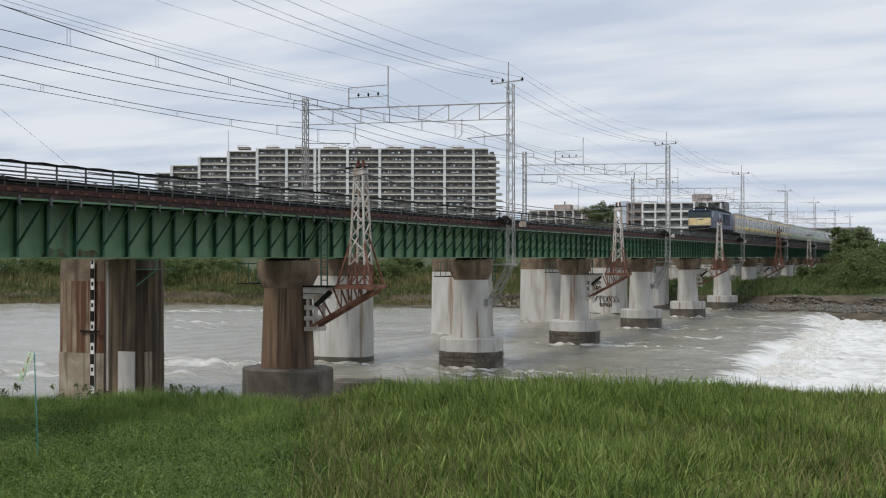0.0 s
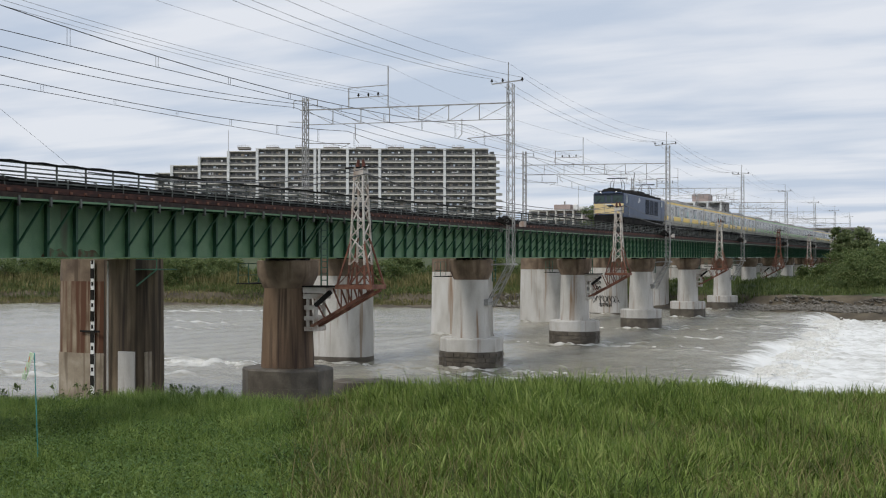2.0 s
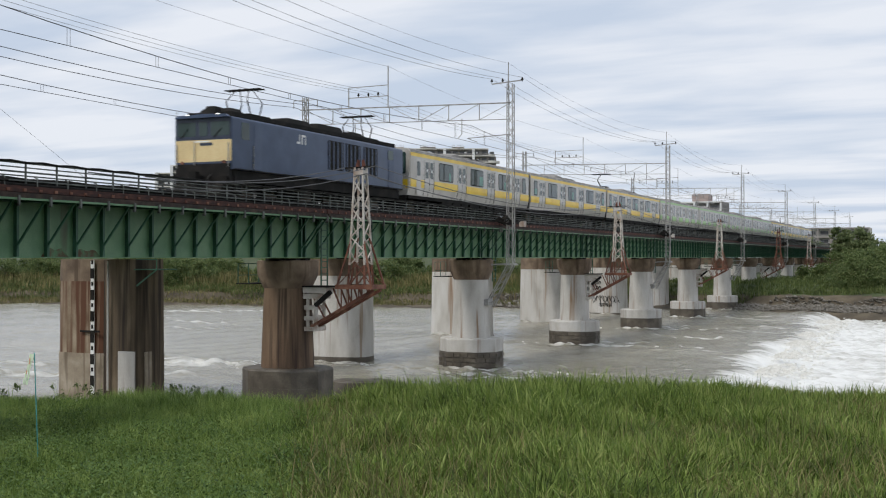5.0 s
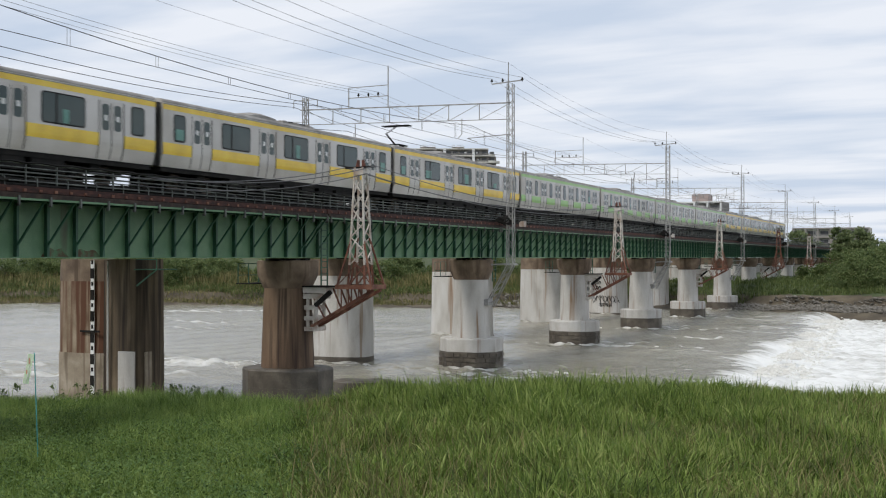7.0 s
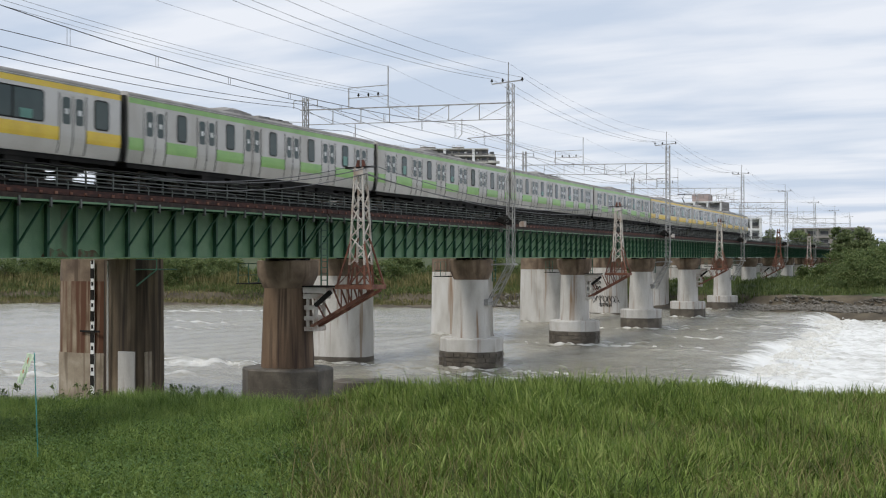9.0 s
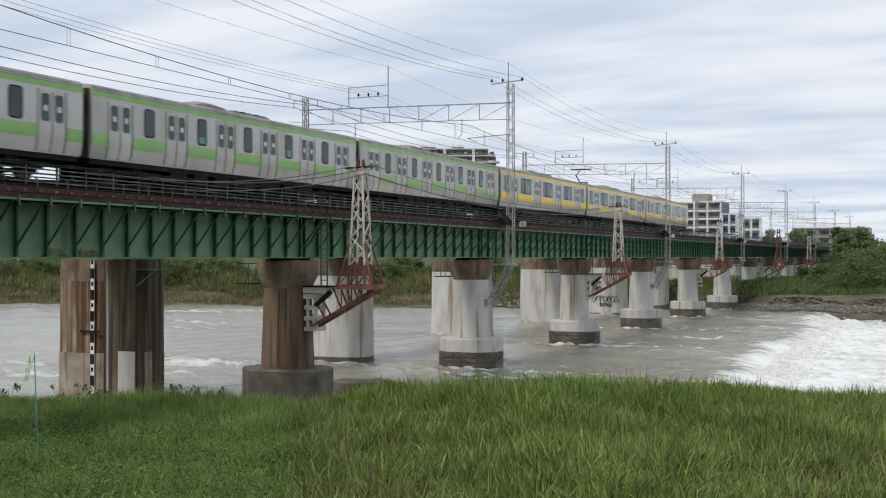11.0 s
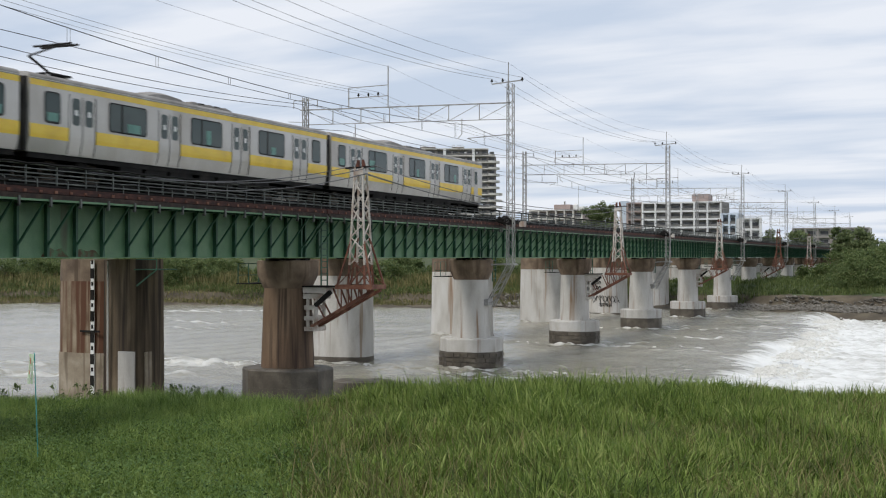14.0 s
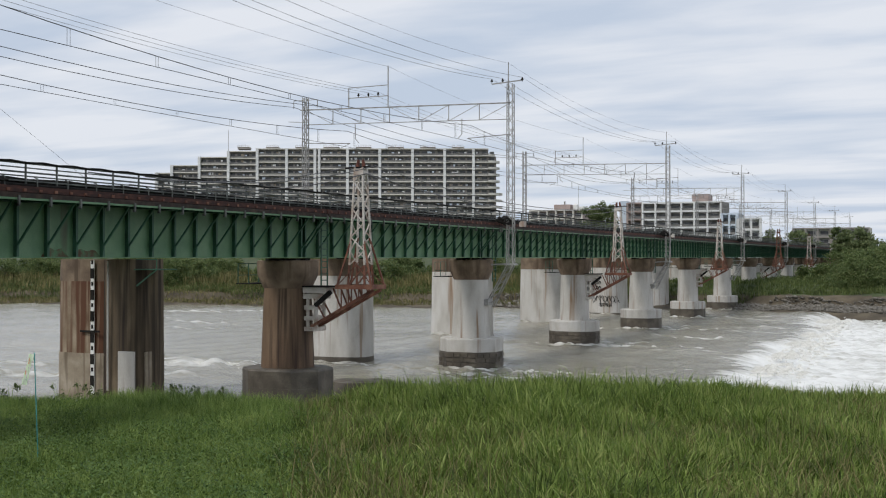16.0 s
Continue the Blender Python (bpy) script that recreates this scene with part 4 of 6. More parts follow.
def side_place(x):
    return lambda u, v, w: (x + w, u, v)


def curved_panel(form, x, u0, u1, v0, v1, depth, foot=0.98, tuck=0.135):
    """A panel that follows the side as it draws in below the waist."""
    cut = [v for v in (foot + 0.154 * j for j in range(1, 6)) if v0 + 0.02 < v < v1 - 0.02]
    rows = [v0] + cut + [v1]
    xs = [x - tuck * max(0.0, (foot + 0.77 - v) / 0.77) ** 2 for v in rows]
    for (va, xa), (vb, xb) in zip(zip(rows, xs), zip(rows[1:], xs[1:])):
        form.loft([[(xa - 0.02, u0, va), (xa + depth, u0, va), (xa + depth, u1, va), (xa - 0.02, u1, va)],
                   [(xb - 0.02, u0, vb), (xb + depth, u0, vb), (xb + depth, u1, vb), (xb - 0.02, u1, vb)]], cap=va == v0 or vb == v1)
    return form


def bogie(parent, y, wheel_r=0.43):
    b = part("bogie", Form().span(-1.05, -0.95, y - 1.7, y + 1.7, 0.16, 0.8).span(0.95, 1.05, y - 1.6, y + 1.6, 0.45, 0.7).span(-0.9, 0.9, y - 0.25, y + 0.25, 0.5, 0.85).box((1.08, y, 0.72), (0.2, 0.5, 0.3)), DARK, parent, "grimy black bogie")
    for dy in (-1.05, 1.05):
        for sx in (-0.62, 0.62):
            part("wheel", Form().bar((sx - 0.06, y + dy, wheel_r), (sx + 0.06, y + dy, wheel_r), wheel_r, 20), RAIL, b)
        part("axle", Form().bar((-0.6, y + dy, wheel_r), (0.6, y + dy, wheel_r), 0.08, 8), DARK, b)
        part("axle_box", Form().box((1.02, y + dy, wheel_r), (0.22, 0.3, 0.32)), DARK, b)


def pantograph(parent, y, up, lean=1):
    """A single-arm collector on the roof."""
    p = part("pantograph", Form().span(-0.7, 0.7, y - 0.6, y + 0.6, 3.78, 3.84), DARK, parent, "dark single-arm pantograph")
    if up:
        part("lower_arm", Form().bar((0, y + 0.5 * lean, 3.84), (0, y - 0.75 * lean, 4.4), 0.05, 6), DARK, p)
        part("upper_arm", Form().bar((0, y - 0.75 * lean, 4.4), (0, y + 0.55 * lean, 4.93), 0.035, 6), DARK, p)
        part("collector_head", Form().bar((-0.85, y + 0.4 * lean, 4.97), (0.85, y + 0.4 * lean, 4.97), 0.04, 6).bar((-0.85, y + 0.75 * lean, 4.97), (0.85, y + 0.75 * lean, 4.97), 0.04, 6), DARK, p)
    for sx in (-0.6, 0.6):
        for dy in (-0.5, 0.5):
            part("roof_insulator", Form().bar((sx, y + dy, 3.6), (sx, y + dy, 3.8), 0.07, 8), WHITE, p)


def coach(name, label, band, doors, end_front=False, end_rear=False, panto=None, seed=0):
    rnd = random.Random(seed)
    car = thing(name, (XN, 0, RAILTOP), label, "train car", "cars of the train")
    L0, L1 = 0.22, 19.93
    sec = car_section(0.98, 1.34, 1.475, 3.58, 0.22, 0.06)
    rings = []
    for y, k in ((L0, 0.985), (L0 + 0.05, 1.0), (L1 - 0.05, 1.0), (L1, 0.985)):
        rings.append([(x * k, y, z) for x, z in sec])
    part("body", Form().loft(rings), BODY, car, smooth=True)
    X = 1.475
    # sill below the doors, roof skin
    roof = [(x * 1.004, z + 0.006) for x, z in sec if z > 3.37]
    part("roof_skin", Form().loft([[(x, y, z) for x, z in roof] + [(x, y, z - 0.02) for x, z in reversed(roof)] for y in (L0 + 0.02, L1 - 0.02)]), ROOF, car, "grey painted roof", smooth=True)
    part("gutter", Form().span(X - 0.07, X + 0.012, L0 + 0.02, L1 - 0.02, 3.36, 3.385), ROOF, car)
    part("upper_band", Form().span(X - 0.02, X + 0.004, L0 + 0.02, L1 - 0.02, 3.16, 3.355), band, car, "coloured band under the roof edge")
    n = len(doors)
    edges = [L0 + 0.02]
    for c in doors:
        edges += [c - 0.68, c + 0.68]
    edges.append(L1 - 0.02)
    for i in range(n + 1):
        a, b = edges[2 * i], edges[2 * i + 1]
        part("waist_band", curved_panel(Form(), X, a, b, 1.45, 1.90, 0.004), band, car, "coloured waist band")
        if b - a < 1.0 and n == 4 and not (i in (0, n)):
            continue
        mid = (a + b) / 2
        w = {4: 2.05, 6: 0.55}[n]
        if i in (0, n):
            w, mid = (0.68, mid + (0.12 if i == 0 else -0.12)) if n == 4 else (0.0, mid)
            if (i == 0 and end_front) or (i == n and end_rear):
                # cab door
                part("cab_door", Form().plate(rounded(0.62, 2.0, 0.06, 2, mid, 2.05), 0.006, side_place(X + 0.003)), BODY, car)
                part("cab_window", Form().plate(rounded(0.42, 0.8, 0.06, 2, mid, 2.5), 0.006, side_place(X + 0.010)), GLASS, car)
                continue
        if w:
            fr = part("window_frame", Form().plate(rounded(w + 0.1, 1.06, 0.14, 3, mid, 2.5), 0.006, side_place(X + 0.002)), DARK, car)
            part("window_pane", Form().plate(rounded(w, 0.96, 0.11, 3, mid, 2.5), 0.008, side_place(X + 0.006)), GLASS, fr, "dark tinted window glass")
            if w > 1:
                part("window_bar", Form().span(X + 0.008, X + 0.022, mid - w / 2 + 0.62, mid - w / 2 + 0.70, 2.02, 2.98), DARK, fr)
                if rnd.random() < 0.75:
                    u = rnd.choice((-0.8, 0.55, 0.1))
                    h = rnd.uniform(0.3, 0.65)
                    part("blind", Form().span(X + 0.01, X + 0.019, mid + u - 0.15, mid + u + rnd.uniform(0.1, 0.6), 2.04, 2.04 + h), BLIND, fr, "pale green seat partition behind the glass")
            elif rnd.random() < 0.6:
                part("blind", Form().span(X + 0.01, X + 0.019, mid - w * 0.36, mid + w * 0.36, 2.05, 2.3 + rnd.random() * 0.3), BLIND, fr, "pale green seat partition behind the glass")
    for c in doors:
        d = part("side_door", curved_panel(Form(), X, c - 0.66, c + 0.66, 1.02, 3.06, 0.003), BODY, car, "double-leaf sliding door")
        part("door_seal", curved_panel(Form(), X, c + 0.645, c + 0.685, 1.02, 3.06, 0.016), DARK, d)
        part("door_seal", curved_panel(Form(), X, c - 0.68, c - 0.655, 1.02, 3.06, 0.010), DARK, d)
        part("centre_seal", curved_panel(Form(), X, c - 0.016, c + 0.016, 1.02, 3.0, 0.014), DARK, d)
        for s in (-1, 1):
            leaf = part("door_leaf", curved_panel(Form(), X, c + s * 0.325 - 0.305, c + s * 0.325 + 0.305, 1.06, 3.02, 0.007), BODY, d)
            part("door_window", Form().plate(rounded(0.40, 0.92, 0.1, 3, c + s * 0.325, 2.48), 0.006, side_place(X + 0.005)), GLASS, leaf, "dark door window")
            part("sticker", Form().span(X + 0.009, X + 0.014, c + s * 0.325 - 0.07, c + s * 0.325 + 0.09, 2.36, 2.55), WHITE, leaf, "small white sticker")
    # roof equipment
    hump = []
    for y, za in ((6.6, 3.60), (6.9, 3.76), (7.4, 3.87), (8.2, 3.90), (9.0, 3.84), (9.4, 3.70), (9.5, 3.62)):
        hump.append([(x, y, z) for x, z in ((-1.05, 3.5), (1.05, 3.5), (1.0, za - 0.1), (0.72, za), (-0.72, za), (-1.0, za - 0.1))])
    part("air_conditioner", Form().loft(hump), ROOF, car, "domed grey roof air-conditioner", smooth=True)
    unit = part("roof_unit", Form().span(-0.95, 0.95, 9.7, 12.6, 3.5, 3.72), ROOF, car, "low slatted roof unit")
    for j in range(5):
        part("roof_slat", Form().span(-0.9, 0.9, 9.85 + j * 0.55, 10.2 + j * 0.55, 3.724, 3.78), DARK if j % 2 else ROOF, unit)
    for y in ((3.2, 16.6) if not panto else (5.4, 16.6)):
        part("roof_vent", Form().loft([[(x, yy, z) for x, z in ((-0.4, 3.55), (0.4, 3.55), (0.3, zz), (-0.3, zz))] for yy, zz in ((y - 0.6, 3.64), (y - 0.3, 3.76), (y + 0.5, 3.76), (y + 0.6, 3.66))]), ROOF, car)
    if panto:
        pantograph(car, panto, True)
    # underframe
    part("underframe", Form().span(-1.3, 1.3, L0 + 0.1, L1 - 0.1, 0.80, 0.978), DARK, car)
    part("equipment_case", Form().span(-0.5, 0.5, 4.9, 15.1, 0.3, 0.796), DARK, car)
    part("equipment_case", Form().span(-1.25, -0.6, 4.85, 15.15, 0.14, 0.796), DARK, car)
    y = 5.0
    while y < 14.6:
        w = rnd.uniform(0.7, 1.7)
        part("equipment_box", Form().box((0.9, y + w / 2, 0.62), (0.75, w, 0.5)), DARK, car)
        y += w + rnd.uniform(0.15, 0.5)
    bogie(car, 3.1)
    bogie(car, 16.9)
    for y, end in ((L0, end_front), (L1, end_rear)):
        s = -1 if y < 1 else 1
        if end:
            fr = part("cab_front", Form().plate([(x * 0.97, z) for x, z in sec], 0.12 * s, lambda u, v, w, y=y: (u, y + w, v)), BODY, car, "stainless cab end with a black mask")
            part("windscreen", Form().plate(rounded(2.5, 1.2, 0.12, 3, 0, 2.75), 0.02 * s, lambda u, v, w, y=y, s=s: (u, y + 0.12 * s + w, v)), GLASS, fr)
            part("front_band", Form().plate(rounded(2.7, 0.5, 0.05, 2, 0, 1.6), 0.015 * s, lambda u, v, w, y=y, s=s: (u, y + 0.12 * s + w, v)), band, fr)
            for x in (-1.1, 1.1):
                part("headlight", Form().bar((x, y + 0.12 * s, 1.35), (x, y + 0.15 * s, 1.35), 0.12, 10), LAMP, fr)
            part("skirt", Form().span(-1.2, 1.2, min(y, y + 0.1 * s), max(y, y + 0.1 * s), 0.35, 0.97), DARK, fr)
        else:
            part("gangway", Form().span(-0.55, 0.55, min(y, y + 0.215 * s), max(y, y + 0.215 * s), 1.05, 3.3), RUBBER, car, "dark gangway bellows")
            # Dark panel added over the car end to paint the gap's shade.
            part("gap_shade_panel", Form().span(-1.36, 1.36, min(y, y + 0.12 * s), max(y, y + 0.12 * s), 1.0, 3.42), RUBBER, car)
            part("coupler", Form().bar((0, y, 0.85), (0, y + 0.22 * s, 0.85), 0.12, 8), DARK, car)
            part("jumper_cable", Form().line([(1.25, y + 0.0 * s, 3.2), (1.28, y + 0.12 * s, 2.2), (1.25, y + 0.08 * s, 1.0)], 0.05, 5), RUBBER, car)
    return car


def locomotive():
    """Electric freight locomotive; its front is at y = 0 and it reaches to y = 16.9."""
    lo = thing("electric_locomotive", (XN, 0, RAILTOP), "blue electric locomotive with a cream front", "locomotive")
    sec = car_section(1.2, 1.43, 1.45, 3.42, 0.14, 0.14)
    rings = []
    for y, k, up in ((0.0, 0.99, 0), (0.08, 1.0, 0), (16.4, 1.0, 0), (16.55, 0.97, 0)):
        rings.append([(x * k, y, z) for x, z in sec])
    body = part("body", Form().loft(rings), BLUE, lo, "faded blue painted body", smooth=True)
    X = 1.45
    # front: cream panel, dark windscreen band, central door
    fp = lambda u, v, w: (u, -0.002 - w, v)
    cream = part("front_panel", Form().plate(rounded(2.8, 0.92, 0.04, 2, 0, 2.0), 0.02, fp), CREAM, lo, "cream painted front panel")
    part("panel_chevron", Form().plate([(-0.55, 2.42), (0.35, 2.42), (0.25, 2.36), (-0.45, 2.36)], 0.028, fp), WHITE, cream, "thin white stripe mark")
    mask = part("windscreen_band", Form().plate(rounded(2.76, 0.92, 0.04, 2, 0, 2.94), 0.02, fp), BLUE_DARK, lo, "dark blue windscreen surround")
    for u, w in ((-0.84, 0.92), (0.0, 0.40), (0.84, 0.92)):
        part("windscreen", Form().plate(rounded(w, 0.6, 0.06, 2, u, 2.92), 0.03, fp), GLASS, mask)
    for u in (-0.75, 0.75):
        part("headlight", Form().bar((u, 0.0, 3.47), (u, -0.12, 3.47), 0.085, 12), LIT, lo, "round headlight lens")
        part("tail_lamp", Form().bar((u * 1.4, 0.0, 1.5), (u * 1.4, -0.07, 1.5), 0.09, 10), RUSTRED, lo)
    part("visor", Form().plate([(-1.36, 3.38), (1.36, 3.38), (1.2, 3.5), (-1.2, 3.5)], 0.2, fp), BLUE, lo)
    for u in (-0.84, 0.84):
        part("wiper", Form().bar((u - 0.3, -0.06, 2.56), (u + 0.1, -0.06, 2.95), 0.014), DARK, mask)
    part("number_bar", Form().plate(rounded(0.62, 0.12, 0.02, 2, 0.15, 2.28), 0.03, fp), BLUE_DARK, cream, "plain dark bar where the number stands")
    part("horn_cover", Form().loft([[(sx * 0.34, 0.75 + sy * 0.4, 3.6) for sx, sy in ((-1, -1), (1, -1), (1, 1), (-1, 1))], [(sx * 0.2, 0.75 + sy * 0.25, 3.95) for sx, sy in ((-1, -1), (1, -1), (1, 1), (-1, 1))]]), DARK, lo)
    part("snow_plough", Form().loft([[(-1.25, -0.35, 0.6), (1.25, -0.35, 0.6), (1.25, 0.2, 0.6), (-1.25, 0.2, 0.6)], [(-1.1, -0.5, 0.15), (1.1, -0.5, 0.15), (1.1, 0.1, 0.15), (-1.1, 0.1, 0.15)]]), DARK, lo)
    part("handrail", Form().line([(-1.3, -0.1, 1.3), (-1.3, -0.1, 2.3)], 0.025).line([(1.3, -0.1, 1.3), (1.3, -0.1, 2.3)], 0.025).line([(-0.4, -0.1, 1.4), (-0.4, -0.1, 2.4)], 0.02), STEEL, lo)
    part("buffer_beam", Form().span(-1.35, 1.35, -0.1, 0.15, 0.75, 1.45), DARK, lo)
    part("pilot", Form().loft([[(-1.3, -0.25, 0.9), (1.3, -0.25, 0.9), (1.3, 0.3, 0.9), (-1.3, 0.3, 0.9)], [(-1.2, -0.15, 0.22), (1.2, -0.15, 0.22), (1.2, 0.25, 0.22), (-1.2, 0.25, 0.22)]][::-1]), DARK, lo)
    part("coupler", Form().bar((0, -0.75, 0.88), (0, 0.2, 0.88), 0.14, 8).box((0, -0.68, 0.88), (0.36, 0.3, 0.4)), DARK, lo)
    part("air_hose", Form().line([(0.5, -0.2, 1.0), (0.5, -0.45, 0.8), (0.55, -0.4, 0.4)], 0.03).line([(-0.5, -0.2, 1.0), (-0.5, -0.45, 0.8), (-0.55, -0.4, 0.4)], 0.03), RUBBER, lo)
    part("step_plate", Form().box((1.25, 0.55, 0.55), (0.25, 0.5, 0.75)), DARK, lo)
    # near side
    for c, w in ((1.05, 0.62),):
        dr = part("cab_door", Form().plate(rounded(w, 1.95, 0.05, 2, 1.95, 2.24), 0.012, side_place(X + 0.002)), BLUE, lo)
        part("door_handle", Form().bar((X + 0.03, 1.55, 1.3), (X + 0.03, 1.55, 2.3), 0.02), STEEL, dr)
        part("cab_window", Form().plate(rounded(0.62, 0.72, 0.06, 2, 0.95, 2.86), 0.012, side_place(X + 0.002)), GLASS, lo)
    dr = part("cab_door", Form().plate(rounded(0.62, 1.95, 0.05, 2, 15.0, 2.24), 0.012, side_place(X + 0.002)), BLUE, lo)
    part("cab_window", Form().plate(rounded(0.62, 0.5, 0.06, 2, 14.9, 2.95), 0.012, side_place(X + 0.014)), GLASS, lo)
    for y in (8.9, 10.7, 12.6):
        lv = part("louvre_bay", Form().plate([(y - 0.78, 1.75), (y + 0.78, 1.75), (y + 0.78, 3.15), (y - 0.78, 3.15)], 0.01, side_place(X + 0.002)), DARK, lo, "dark louvred air intake")
        for i in range(4):
            part("louvre_post", Form().span(X + 0.01, X + 0.035, y - 0.72 + i * 0.42, y - 0.62 + i * 0.42, 1.78, 3.12), BLUE, lv)
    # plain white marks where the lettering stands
    part("side_mark", Form().span(X + 0.002, X + 0.008, 5.2, 5.5, 2.72, 2.82).span(X + 0.002, X + 0.008, 5.42, 5.5, 2.82, 3.16).span(X + 0.002, X + 0.008, 5.62, 5.72, 2.72, 3.16).span(X + 0.002, X + 0.008, 5.72, 6.02, 3.06, 3.16).span(X + 0.002, X + 0.008, 5.93, 6.02, 2.72, 3.02), WHITE, lo, "white angular company mark")
    part("sill_line", Form().span(X - 0.03, X + 0.012, 0.15, 16.4, 1.2, 1.25), DARK, lo)
    # roof
    part("roof_deck", Form().span(-1.1, 1.1, 0.4, 16.2, 3.48, 3.68), DARK, lo)
    for y, w, h in ((1.3, 1.0, 0.22), (6.6, 2.2, 0.3), (9.6, 2.6, 0.34), (12.4, 1.4, 0.26)):
        part("roof_hatch", Form().loft([[(sx * 0.85, y + sy * w / 2, 3.68) for sx, sy in ((-1, -1), (1, -1), (1, 1), (-1, 1))], [(sx * 0.7, y + sy * (w / 2 - 0.15), 3.68 + h) for sx, sy in ((-1, -1), (1, -1), (1, 1), (-1, 1))]]), DARK, lo)
    for y, top in ((3.1, 4.97), (13.9, 4.97)):
        p = part("pantograph", Form().span(-0.8, 0.8, y - 0.9, y + 0.9, 3.74, 3.8), DARK, lo, "diamond-shaped pantograph")
        mid = 3.8 + (top - 3.8) * 0.52
        wide = 0.62 if top > 4.5 else 1.5
        for sx in (-0.55, 0.55):
            for s in (-1, 1):
                part("lower_arm", Form().bar((sx, y + s * 0.35, 3.8), (sx, y + s * wide, mid), 0.03, 6), DARK, p)
                part("upper_arm", Form().bar((sx, y + s * wide, mid), (sx * 0.6, y + s * 0.15, top), 0.022, 6), DARK, p)
        part("collector_head", Form().bar((-0.95, y - 0.15, top), (0.95, y - 0.15, top), 0.035, 6).bar((-0.95, y + 0.15, top), (0.95, y + 0.15, top), 0.035, 6), DARK, p)
        for sx in (-0.6, 0.6):
            part("roof_insulator", Form().bar((sx, y, 3.66), (sx, y, 3.78), 0.09, 8), WHITE, p)
    part("underframe", Form().span(-1.3, 1.3, 0.3, 16.3, 0.72, 1.196), DARK, lo)
    part("end_door", Form().span(-0.45, 0.45, 16.55, 16.75, 1.2, 3.1), RUBBER, lo, "dark rear gangway door")
    part("tank", Form().span(-1.2, 1.2, 5.9, 6.9, 0.3, 0.74).span(-1.2, 1.2, 9.9, 11.0, 0.3, 0.74), DARK, lo)
    for y in (3.2, 8.42, 13.6):
        bogie(lo, y, 0.5)
    return lo


D4 = [2.74, 7.63, 12.52, 17.41]
D6 = [1.74, 5.07, 8.41, 11.74, 15.08, 18.41]
YL = "stainless steel commuter car with yellow bands"
GL = "stainless steel six-door commuter car with green bands"
TRAIN = []


def build_train():
    TRAIN.append((locomotive(), -77.4))
    plan = [(True, False, None), (False, False, None), (False, False, 2.9)]
    for i, (a, b, pt) in enumerate(plan):
        TRAIN.append((coach("commuter_car", YL, YELLOW, D4, a, b, pt, 10 + i), -60.2 + 20.15 * i))
    for i in range(4):
        TRAIN.append((coach("commuter_car", GL, LIME, D6, False, False, None, 20 + i), 20.15 * (i + 3) - 60.2))
    for i, (a, b, pt) in enumerate([(False, False, None), (False, False, 2.5), (False, True, None)]):
        TRAIN.append((coach("commuter_car", YL, YELLOW, D4, a, b, pt, 30 + i), 20.15 * (i + 7) - 60.2))


build_train()

